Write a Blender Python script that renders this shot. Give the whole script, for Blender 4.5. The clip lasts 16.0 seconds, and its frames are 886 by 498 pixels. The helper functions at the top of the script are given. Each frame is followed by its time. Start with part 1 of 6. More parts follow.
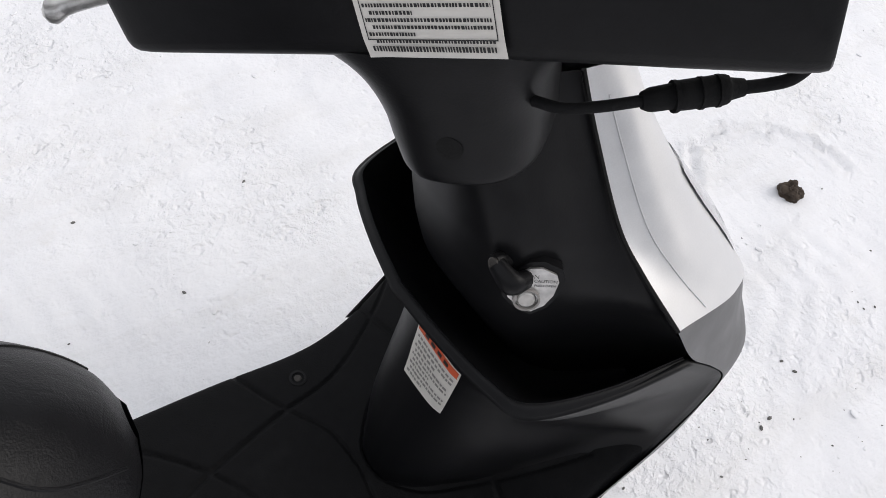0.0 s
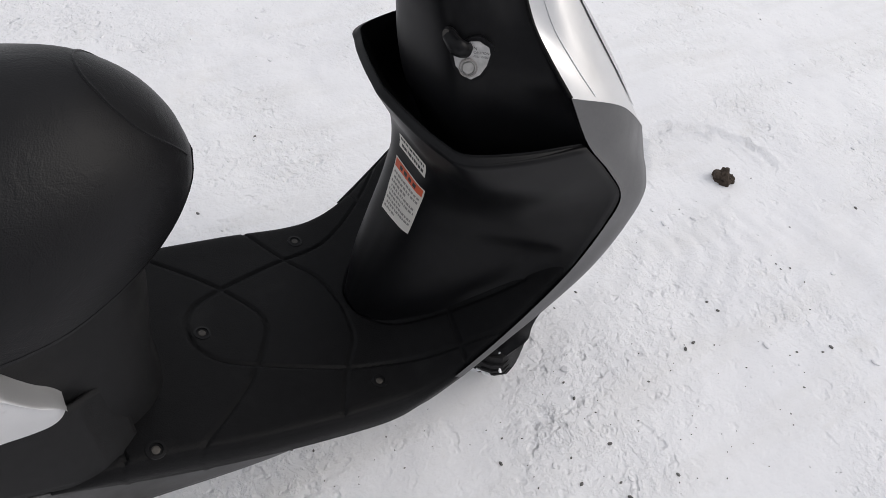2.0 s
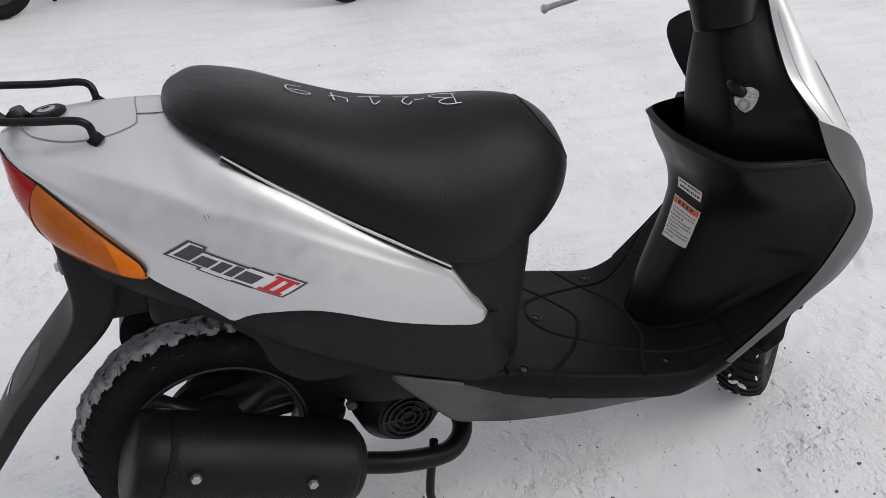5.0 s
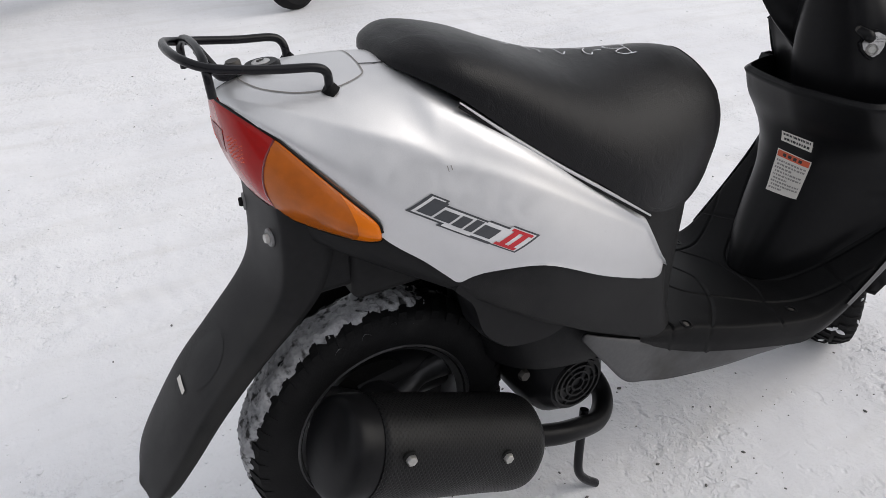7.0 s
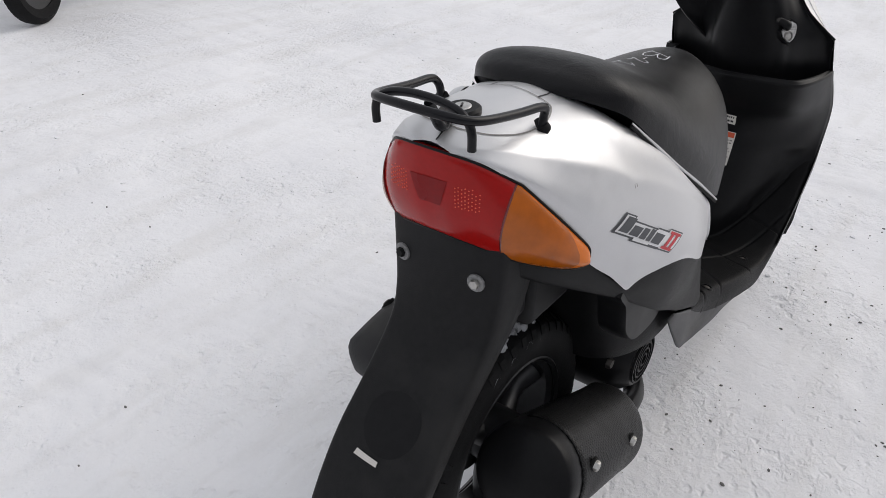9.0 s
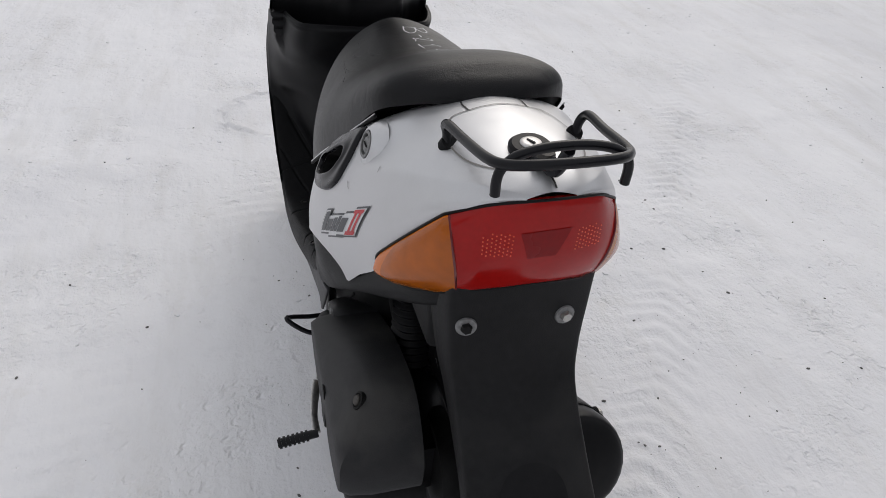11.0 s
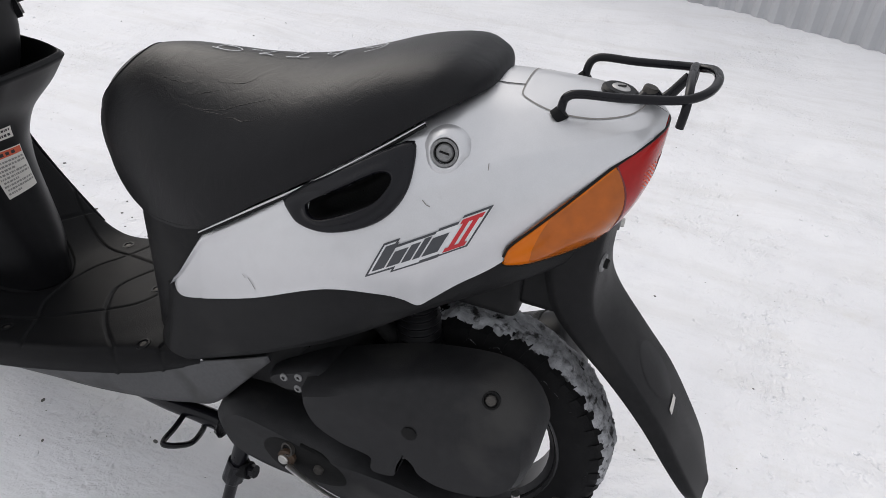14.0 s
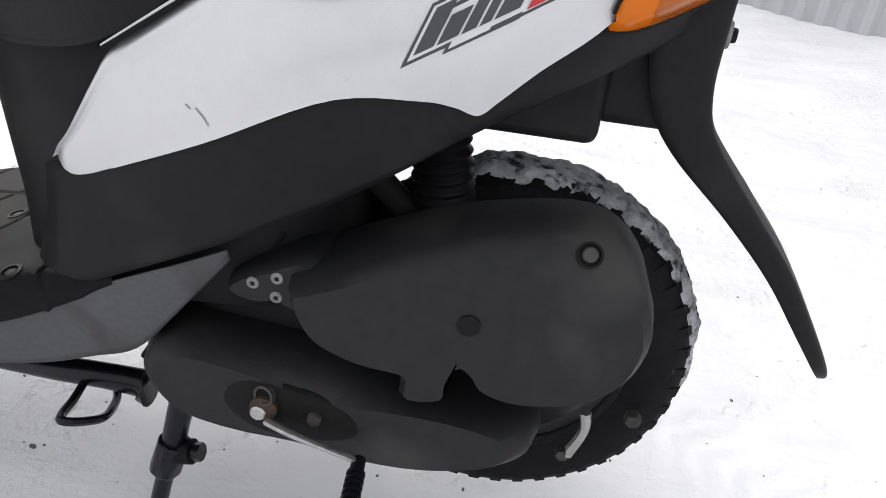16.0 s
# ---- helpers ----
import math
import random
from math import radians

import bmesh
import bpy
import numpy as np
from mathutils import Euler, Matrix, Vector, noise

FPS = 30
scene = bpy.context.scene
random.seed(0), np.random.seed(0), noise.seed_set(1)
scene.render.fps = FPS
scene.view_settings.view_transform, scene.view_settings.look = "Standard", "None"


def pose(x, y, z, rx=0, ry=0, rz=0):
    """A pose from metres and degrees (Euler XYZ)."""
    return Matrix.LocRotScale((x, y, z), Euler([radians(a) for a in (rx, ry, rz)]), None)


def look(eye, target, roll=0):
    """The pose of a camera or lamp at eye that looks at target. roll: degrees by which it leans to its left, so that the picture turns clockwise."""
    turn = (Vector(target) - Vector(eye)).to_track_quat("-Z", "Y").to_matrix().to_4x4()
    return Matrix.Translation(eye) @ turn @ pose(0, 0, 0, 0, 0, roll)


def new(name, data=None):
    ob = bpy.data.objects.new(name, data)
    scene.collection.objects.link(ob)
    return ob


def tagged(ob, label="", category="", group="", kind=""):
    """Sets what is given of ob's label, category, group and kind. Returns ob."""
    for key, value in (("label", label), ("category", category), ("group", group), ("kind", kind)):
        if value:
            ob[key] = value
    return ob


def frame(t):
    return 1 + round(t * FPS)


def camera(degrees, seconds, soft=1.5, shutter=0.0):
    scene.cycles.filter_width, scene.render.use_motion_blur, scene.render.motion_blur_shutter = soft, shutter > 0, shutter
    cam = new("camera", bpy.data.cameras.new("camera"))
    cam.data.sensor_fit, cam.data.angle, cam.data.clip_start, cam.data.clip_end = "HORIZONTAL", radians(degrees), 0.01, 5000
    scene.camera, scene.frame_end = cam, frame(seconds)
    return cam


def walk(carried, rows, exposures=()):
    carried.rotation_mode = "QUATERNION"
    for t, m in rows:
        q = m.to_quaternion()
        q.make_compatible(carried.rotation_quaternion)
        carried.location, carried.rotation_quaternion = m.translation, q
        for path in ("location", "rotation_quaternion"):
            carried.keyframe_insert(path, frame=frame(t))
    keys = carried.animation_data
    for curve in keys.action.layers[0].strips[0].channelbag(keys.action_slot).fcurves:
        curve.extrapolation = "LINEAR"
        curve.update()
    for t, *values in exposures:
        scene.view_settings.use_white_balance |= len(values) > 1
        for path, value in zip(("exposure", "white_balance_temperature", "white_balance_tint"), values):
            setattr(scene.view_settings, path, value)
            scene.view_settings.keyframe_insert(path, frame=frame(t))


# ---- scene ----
from mathutils.bvhtree import BVHTree

cam = camera(62.2, 16.0, 0.7)
PATH = [
    (0, (0.620, -0.256, 1.063), (0.981, 0.204, 0.251), 6.48),
    (0.5, (0.592, -0.329, 1.043), (0.949, 0.131, 0.230), 6.57),
    (1, (0.525, -0.382, 1.042), (0.917, 0.063, 0.237), 9.30),
    (1.5, (0.459, -0.465, 1.045), (0.890, -0.007, 0.268), 10.83),
    (2, (0.460, -0.561, 1.055), (0.878, -0.026, 0.321), 9.46),
    (2.5, (0.499, -0.701, 1.060), (0.850, -0.057, 0.381), 6.88),
    (3, (0.484, -0.790, 1.046), (0.790, -0.087, 0.405), 5.35),
    (3.5, (0.408, -0.882, 1.034), (0.695, -0.119, 0.455), 2.85),
    (4, (0.306, -0.950, 1.030), (0.584, -0.146, 0.504), 0.40),
    (4.5, (0.167, -0.927, 1.038), (0.462, -0.122, 0.523), -0.23),
    (5, (0.061, -0.886, 1.054), (0.355, -0.087, 0.529), -1.17),
    (5.2, (0.022, -0.874, 1.058), (0.318, -0.078, 0.530), -1.60),
    (5.96, (-0.131, -0.808, 1.038), (0.210, -0.026, 0.512), -1.66),
    (6.74, (-0.245, -0.752, 0.990), (0.153, 0.015, 0.477), -0.88),
    (7.3, (-0.328, -0.708, 0.970), (0.118, 0.029, 0.463), -0.60),
    (7.5, (-0.359, -0.684, 0.977), (0.100, 0.038, 0.459), -0.08),
    (8, (-0.438, -0.623, 0.980), (0.066, 0.061, 0.452), -0.28),
    (8.5, (-0.547, -0.520, 1.003), (0.046, 0.095, 0.483), 0.72),
    (8.7, (-0.591, -0.469, 1.012), (0.041, 0.102, 0.488), 1.09),
    (9.39, (-0.690, -0.275, 1.022), (0.080, 0.123, 0.509), 1.40),
    (10.11, (-0.703, 0.005, 1.035), (0.146, 0.093, 0.507), 2.30),
    (10.8, (-0.660, 0.196, 1.023), (0.177, 0.022, 0.509), 2.99),
    (11, (-0.613, 0.239, 1.039), (0.174, -0.003, 0.483), 3.57),
    (11.5, (-0.579, 0.368, 1.054), (0.137, -0.064, 0.514), 4.85),
    (12, (-0.530, 0.512, 1.060), (0.089, -0.077, 0.540), 7.03),
    (12.5, (-0.479, 0.610, 1.047), (0.043, -0.066, 0.527), 7.72),
    (13, (-0.367, 0.677, 1.024), (0.055, -0.068, 0.508), 7.87),
    (13.5, (-0.236, 0.719, 1.024), (0.082, -0.067, 0.494), 7.29),
    (14, (-0.142, 0.749, 1.008), (0.109, -0.059, 0.475), 6.29),
    (14.5, (-0.049, 0.783, 0.986), (0.133, -0.043, 0.452), 7.48),
    (15, (0.034, 0.770, 0.946), (0.171, -0.058, 0.403), 8.26),
    (15.5, (0.080, 0.696, 0.817), (0.157, -0.139, 0.272), 7.95),
    (16, (0.046, 0.644, 0.704), (0.107, -0.222, 0.207), 6.88),
]
EXPOSURES = [(0, 0.16), (1, 0.14), (1.5, 0.06), (2.5, -0.16), (4, -0.18), (5.2, -0.2), (7.5, -0.06), (8.7, -0.13), (11, -0.36), (12.5, -0.2), (14.5, 0.05), (15.2, 0.1), (16, 0.45)]
walk(cam, [(t, look(eye, target, roll)) for t, eye, target, roll in PATH], EXPOSURES)

# ---- world and light: a bright overcast winter day ----
SUN_EL, SUN_AZ = radians(38), radians(120)
world = bpy.data.worlds.new("overcast_sky")
scene.world = world
world.use_nodes = True
wn = world.node_tree
sky = wn.nodes.new("ShaderNodeTexSky")
sky.sky_type = "NISHITA"
sky.sun_disc = False
sky.sun_elevation, sky.sun_rotation = SUN_EL, SUN_AZ
sky.dust_density, sky.air_density, sky.ozone_density = 4.0, 1.0, 1.0
soft = wn.nodes.new("ShaderNodeMix")
soft.data_type = "RGBA"
soft.inputs[0].default_value = 0.8
soft.inputs[7].default_value = (6.0, 6.0, 6.15, 1)
wn.links.new(sky.outputs[0], soft.inputs[6])
wn.links.new(soft.outputs[2], wn.nodes["Background"].inputs[0])
wn.nodes["Background"].inputs[1].default_value = 0.15
sun = new("sun", bpy.data.lights.new("sun", "SUN"))
sun.data.energy, sun.data.angle, sun.data.color = 0.9, radians(40), (1.0, 0.98, 0.95)
sun.matrix_world = look((0, 0, 0), (-math.cos(SUN_EL) * math.sin(SUN_AZ), -math.cos(SUN_EL) * math.cos(SUN_AZ), -math.sin(SUN_EL)))


# ---- materials ----
def material(name, colour, rough, metal=0.0, spread=0.12, scale=60.0, bump=0.0, bump_scale=300.0, coat=0.0, stain=None, stain_scale=4.0, stain_from=0.55, spec=0.5, fold=0.0):
    """A node material with grain and blotches at two scales, optional stains and fine relief."""
    mat = bpy.data.materials.new(name)
    mat.use_nodes = True
    nt = mat.node_tree
    bsdf = nt.nodes["Principled BSDF"]
    coord = nt.nodes.new("ShaderNodeTexCoord")

    def noise_tex(s, detail=5.0):
        n = nt.nodes.new("ShaderNodeTexNoise")
        n.inputs["Scale"].default_value, n.inputs["Detail"].default_value = s, detail
        nt.links.new(coord.outputs["Object"], n.inputs["Vector"])
        return n

    fine, large = noise_tex(scale), noise_tex(scale / 14)
    total = nt.nodes.new("ShaderNodeMath")
    total.operation = "ADD"
    nt.links.new(fine.outputs["Fac"], total.inputs[0])
    nt.links.new(large.outputs["Fac"], total.inputs[1])
    ramp = nt.nodes.new("ShaderNodeMapRange")
    ramp.inputs["From Min"].default_value, ramp.inputs["From Max"].default_value = 0.7, 1.3
    ramp.inputs["To Min"].default_value, ramp.inputs["To Max"].default_value = 1 - spread, 1 + spread
    nt.links.new(total.outputs[0], ramp.inputs["Value"])
    mul = nt.nodes.new("ShaderNodeMix")
    mul.data_type, mul.blend_type = "RGBA", "MULTIPLY"
    mul.inputs[0].default_value = 1.0
    mul.inputs[6].default_value = (*colour, 1)
    nt.links.new(ramp.outputs[0], mul.inputs[7])
    last = mul.outputs[2]
    rough_ramp = nt.nodes.new("ShaderNodeMapRange")
    rough_ramp.inputs["From Min"].default_value, rough_ramp.inputs["From Max"].default_value = 0.3, 0.7
    rough_ramp.inputs["To Min"].default_value, rough_ramp.inputs["To Max"].default_value = max(rough - 0.07, 0.02), min(rough + 0.09, 1)
    nt.links.new(large.outputs["Fac"], rough_ramp.inputs["Value"])
    nt.links.new(rough_ramp.outputs[0], bsdf.inputs["Roughness"])
    if stain:
        spots = noise_tex(stain_scale, 8.0)
        edge = nt.nodes.new("ShaderNodeMapRange")
        edge.inputs["From Min"].default_value, edge.inputs["From Max"].default_value = stain_from, stain_from + 0.12
        nt.links.new(spots.outputs["Fac"], edge.inputs["Value"])
        over = nt.nodes.new("ShaderNodeMix")
        over.data_type = "RGBA"
        nt.links.new(edge.outputs[0], over.inputs[0])
        nt.links.new(last, over.inputs[6])
        over.inputs[7].default_value = (*stain, 1)
        last = over.outputs[2]
    nt.links.new(last, bsdf.inputs["Base Color"])
    bsdf.inputs["Metallic"].default_value = metal
    bsdf.inputs["Coat Weight"].default_value = coat
    bsdf.inputs["Specular IOR Level"].default_value = spec
    bsdf.inputs["Coat Roughness"].default_value = 0.12
    if bump:
        relief = noise_tex(bump_scale, 3.0)
        b = nt.nodes.new("ShaderNodeBump")
        b.inputs["Strength"].default_value, b.inputs["Distance"].default_value = bump, 0.002
        nt.links.new(relief.outputs["Fac"], b.inputs["Height"])
        if fold:
            crease = noise_tex(26, 6.0)
            crease.inputs["Distortion"].default_value = 1.6
            ridge = nt.nodes.new("ShaderNodeMapRange")
            ridge.inputs["From Min"].default_value, ridge.inputs["From Max"].default_value = 0.47, 0.53
            nt.links.new(crease.outputs["Fac"], ridge.inputs["Value"])
            f = nt.nodes.new("ShaderNodeBump")
            f.inputs["Strength"].default_value, f.inputs["Distance"].default_value = fold, 0.0015
            nt.links.new(ridge.outputs[0], f.inputs["Height"])
            nt.links.new(f.outputs[0], b.inputs["Normal"])
        nt.links.new(b.outputs[0], bsdf.inputs["Normal"])
    return mat


SILVER = material("silver_paint", (0.62, 0.62, 0.63), 0.42, 0.7, 0.04, 900, 0.02, 1500, 0.12, (0.5, 0.5, 0.5), 45, 0.7)
GREY = material("grey_plastic", (0.095, 0.095, 0.099), 0.48, 0.2, 0.08, 300, 0.05, 900, spec=0.4)
# skirt grey: base darkened for its downward shade, blotches for grime
GRIMY_SHADED = material("grimy_shaded_grey_plastic", (0.078, 0.078, 0.081), 0.55, 0.1, 0.12, 200, 0.08, 700, 0, (0.045, 0.044, 0.043), 8, 0.52, 0.3)
WASHER = material("weathered_zinc", (0.22, 0.22, 0.22), 0.55, 0.5, 0.3, 300, 0.1, 600)
BLACK = material("black_plastic", (0.0072, 0.0072, 0.0080), 0.38, 0, 0.2, 120, 0.06, 700, 0, (0.012, 0.012, 0.0125), 9, 0.60, 0.14)
DARK = material("dark_textured_plastic", (0.0105, 0.0105, 0.0112), 0.5, 0, 0.25, 120, 0.2, 900, 0, (0.020, 0.0197, 0.0197), 7, 0.54, 0.16)
FLOOR = material("floor_mat_plastic", (0.0055, 0.0055, 0.006), 0.48, 0, 0.25, 90, 0.3, 600, 0, (0.011, 0.011, 0.0115), 12, 0.62, 0.09)
SEAT = material("black_vinyl", (0.0055, 0.0055, 0.0065), 0.38, 0, 0.12, 60, 0.2, 700, spec=0.22, fold=0.12)
RUBBER = material("tyre_rubber", (0.008, 0.008, 0.0085), 0.7, 0, 0.3, 60, 0.3, 400, 0, (0.022, 0.022, 0.022), 14, 0.66, 0.14)
CAST = material("cast_metal_cover", (0.0155, 0.0155, 0.0166), 0.52, 0.0, 0.25, 80, 0.25, 700, 0, (0.036, 0.035, 0.034), 8, 0.56, 0.25)
TUBE = material("black_painted_steel", (0.005, 0.005, 0.007), 0.26, 0.0, 0.15, 90, 0.05, 500, spec=0.25)
# sooty metal; also the shade in gaps, holes and recesses, put into colour
SOOT_SHADE = material("sooty_metal_hollow_shade", (0.006, 0.006, 0.006), 0.7, 0.0, 0.3, 90, 0.3, 400, spec=0.2)
STEEL = material("zinc_steel", (0.45, 0.44, 0.42), 0.35, 0.9, 0.2, 200, 0.1, 600, 0, (0.2, 0.13, 0.08), 60, 0.66)
DULL = material("dull_dark_steel", (0.06, 0.055, 0.05), 0.55, 0.5, 0.4, 150, 0.2, 500)
RUST = material("rusty_steel", (0.065, 0.040, 0.024), 0.7, 0.3, 0.4, 150, 0.4, 500)
ALU = material("worn_aluminium", (0.55, 0.54, 0.53), 0.38, 0.85, 0.25, 150, 0.2, 400)
RIM = material("dark_wheel_rim", (0.03, 0.03, 0.032), 0.35, 0.4, 0.2, 80, 0.05, 500)
RED = material("red_lens", (0.32, 0.005, 0.004), 0.14, 0, 0.1, 200, 0.02, 900, 0.06, spec=0.25)
REDDARK = material("dark_red_lens", (0.12, 0.004, 0.005), 0.2, 0, 0.1, 200, 0.02, 900, 0.3)
REDPATCH = material("red_reflector", (0.20, 0.004, 0.005), 0.25, 0, 0.1, 200, 0.02, 900, 0, spec=0.2)
BEAD = material("bright_red_beads", (0.75, 0.12, 0.06), 0.2, 0, 0.1, 200)
ORANGE = material("orange_lens", (0.62, 0.145, 0.003), 0.16, 0, 0.12, 40, 0.02, 900, 0.05, spec=0.25)
AMBER = material("dark_orange_lens", (0.40, 0.095, 0.005), 0.2, 0, 0.2, 60, 0.1, 400, 0.1, spec=0.35)
CLEARGREY = material("clear_lens", (0.34, 0.34, 0.36), 0.12, 0.2, 0.08, 200, 0.02, 900, 0.6)
PAPER = material("white_sticker", (0.62, 0.595, 0.555), 0.5, 0, 0.05, 200)
INK = material("black_print", (0.012, 0.012, 0.013), 0.5)
GREYINK = material("grey_print", (0.22, 0.21, 0.2), 0.5)
REDINK = material("orange_red_print", (0.55, 0.09, 0.035), 0.5)
DECALRED = material("red_decal", (0.50, 0.02, 0.028), 0.4)
DECALGREY = material("dark_grey_decal", (0.05, 0.053, 0.06), 0.4)
DECALSILVER = material("pale_decal", (0.66, 0.66, 0.67), 0.4)
CHALK = material("white_marker", (0.62, 0.63, 0.66), 0.8, 0, 0.3, 900)
SNOWCRUST = material("dirty_snow_crust", (0.40, 0.405, 0.42), 0.8, 0, 0.45, 90, 1.0, 220, 0, (0.05, 0.05, 0.05), 75, 0.53, 0.2)
FENCE = material("grey_profiled_sheet", (0.45, 0.455, 0.47), 0.5, 0.1, 0.06, 6, 0, 100, 0, (0.38, 0.385, 0.40), 0.8, 0.55)
DIRT = material("dirt_clod", (0.05, 0.036, 0.026), 0.9, 0, 0.4, 90, 0.6, 120)
GRIT = material("dark_grit", (0.13, 0.127, 0.122), 0.85, 0, 0.4, 200)
CRUMB = material("snow_crumbs", (0.82, 0.82, 0.84), 0.8, 0, 0.06, 60, 0.3, 200)


def snow_material():
    mat = bpy.data.materials.new("packed_snow")
    mat.use_nodes = True
    nt = mat.node_tree
    bsdf = nt.nodes["Principled BSDF"]
    geo = nt.nodes.new("ShaderNodeNewGeometry")

    def tex(s, detail, rough=0.55):
        n = nt.nodes.new("ShaderNodeTexNoise")
        n.inputs["Scale"].default_value, n.inputs["Detail"].default_value, n.inputs["Roughness"].default_value = s, detail, rough
        nt.links.new(geo.outputs["Position"], n.inputs["Vector"])
        return n

    def ranged(source, a, b, lo=0.0, hi=1.0):
        m = nt.nodes.new("ShaderNodeMapRange")
        for key, v in (("From Min", a), ("From Max", b), ("To Min", lo), ("To Max", hi)):
            m.inputs[key].default_value = v
        nt.links.new(source, m.inputs["Value"])
        return m.outputs[0]

    def mixed(fac, a, colour):
        m = nt.nodes.new("ShaderNodeMix")
        m.data_type = "RGBA"
        nt.links.new(fac, m.inputs[0])
        if isinstance(a, tuple):
            m.inputs[6].default_value = a
        else:
            nt.links.new(a, m.inputs[6])
        m.inputs[7].default_value = colour
        return m.outputs[2]

    worn = ranged(tex(0.9, 4).outputs["Fac"], 0.42, 0.62)
    c = mixed(worn, (0.84, 0.84, 0.86, 1), (0.79, 0.79, 0.815, 1))
    c = mixed(ranged(tex(18, 8, 0.7).outputs["Fac"], 0.56, 0.8, 0, 0.3), c, (0.6, 0.6, 0.63, 1))
    # long faint streaks of soiled snow where wheels passed along the fence
    lane = nt.nodes.new("ShaderNodeMapping")
    lane.inputs["Rotation"].default_value = (0, 0, radians(29.7))
    lane.inputs["Scale"].default_value = (1.1, 5.5, 1.0)
    nt.links.new(geo.outputs["Position"], lane.inputs["Vector"])
    streak = tex(1.6, 7, 0.62)
    nt.links.new(lane.outputs[0], streak.inputs["Vector"])
    c = mixed(ranged(streak.outputs["Fac"], 0.48, 0.72, 0, 0.55), c, (0.70, 0.69, 0.685, 1))
    c = mixed(ranged(tex(6.5, 7, 0.7).outputs["Fac"], 0.60, 0.78, 0, 0.35), c, (0.60, 0.565, 0.51, 1))
    c = mixed(ranged(tex(95, 3).outputs["Fac"], 0.745, 0.785, 0, 0.55), c, (0.32, 0.30, 0.28, 1))
    nt.links.new(c, bsdf.inputs["Base Color"])
    bsdf.inputs["Roughness"].default_value = 0.7
    bsdf.inputs["Specular IOR Level"].default_value = 0.3
    def maths(op, a, b):
        m = nt.nodes.new("ShaderNodeMath")
        m.operation = op
        for slot, v in zip(m.inputs, (a, b)):
            if isinstance(v, (int, float)):
                slot.default_value = v
            else:
                nt.links.new(v, slot)
        return m.outputs[0]

    # broken crust: wavy cracks and crumbs in patches, smooth packed snow between
    patch = ranged(tex(2.6, 4, 0.6).outputs["Fac"], 0.42, 0.66)
    where = ranged(tex(11, 3, 0.5).outputs["Fac"], 0.47, 0.62)
    wavy = tex(17, 4, 0.6)
    wavy.inputs["Distortion"].default_value = 0.8
    crack = ranged(maths("ABSOLUTE", maths("SUBTRACT", wavy.outputs["Fac"], 0.5), 0.0), 0.0, 0.03)
    crumbs = ranged(tex(60, 4, 0.6).outputs["Fac"], 0.45, 0.7)
    broken = maths("MULTIPLY", patch, maths("ADD", maths("MULTIPLY", maths("MULTIPLY", crack, where), 0.10), maths("MULTIPLY", crumbs, 0.36)))
    pits = maths("MULTIPLY", ranged(tex(34, 2, 0.5).outputs["Fac"], 0.60, 0.72), maths("ADD", maths("MULTIPLY", patch, -0.40), -0.10))
    broken = maths("ADD", broken, pits)
    soft = maths("ADD", maths("ADD", maths("MULTIPLY", streak.outputs["Fac"], 0.9), maths("MULTIPLY", tex(8, 5).outputs["Fac"], 1.2)), maths("MULTIPLY", tex(150, 3).outputs["Fac"], 0.12))
    b = nt.nodes.new("ShaderNodeBump")
    b.inputs["Strength"].default_value, b.inputs["Distance"].default_value = 0.85, 0.009
    nt.links.new(maths("ADD", broken, soft), b.inputs["Height"])
    nt.links.new(b.outputs[0], bsdf.inputs["Normal"])
    return mat


SNOW = snow_material()


# ---- mesh helpers ----
def part(name, bm, mat, parent=None, label="", smooth=38):
    """Links a bmesh as one mesh object, under a thing or a part if one is given."""
    me = bpy.data.meshes.new(name)
    bmesh.ops.recalc_face_normals(bm, faces=bm.faces)
    bm.to_mesh(me)
    bm.free()
    for m in mat if isinstance(mat, (list, tuple)) else [mat]:
        me.materials.append(m)
    if smooth:
        for p in me.polygons:
            p.use_smooth = True
        me.set_sharp_from_angle(angle=radians(smooth))
    ob = new(name, me)
    if parent:
        ob.parent = parent
    if label:
        ob["label"] = label
    return ob


def thick(ob, t, offset=-1):
    m = ob.modifiers.new("thickness", "SOLIDIFY")
    m.thickness, m.offset = t, offset
    return ob


def rounded(ob, w, seg=2):
    m = ob.modifiers.new("bevel", "BEVEL")
    m.width, m.segments, m.limit_method = w, seg, "ANGLE"
    return ob


def smooth_line(pts, n, closed=False):
    """n points on a Catmull-Rom curve through pts, evenly in its parameter."""
    p = np.array([tuple(q) for q in pts], float)
    k = len(p)
    out = []
    spans = k if closed else k - 1
    for i in range(n):
        u = i / (n if closed else n - 1) * spans
        j = min(int(u), spans - 1)
        f = u - j
        if closed:
            a, b, c, d = (p[(j + o) % k] for o in (-1, 0, 1, 2))
        else:
            b, c = p[j], p[j + 1]
            a = p[j - 1] if j > 0 else 2 * b - c
            d = p[j + 2] if j + 2 < k else 2 * c - b
        out.append(0.5 * (2 * b + (c - a) * f + (2 * a - 5 * b + 4 * c - d) * f**2 + (3 * b - a - 3 * c + d) * f**3))
    return out


def grid(rows, nu, nv, closed=False):
    """Smooth points through rows of control points: nv rows of nu."""
    across = [smooth_line(r, nu, closed) for r in rows]
    cols = [smooth_line([r[i] for r in across], nv) for i in range(nu)]
    return [[cols[i][j] for i in range(nu)] for j in range(nv)]


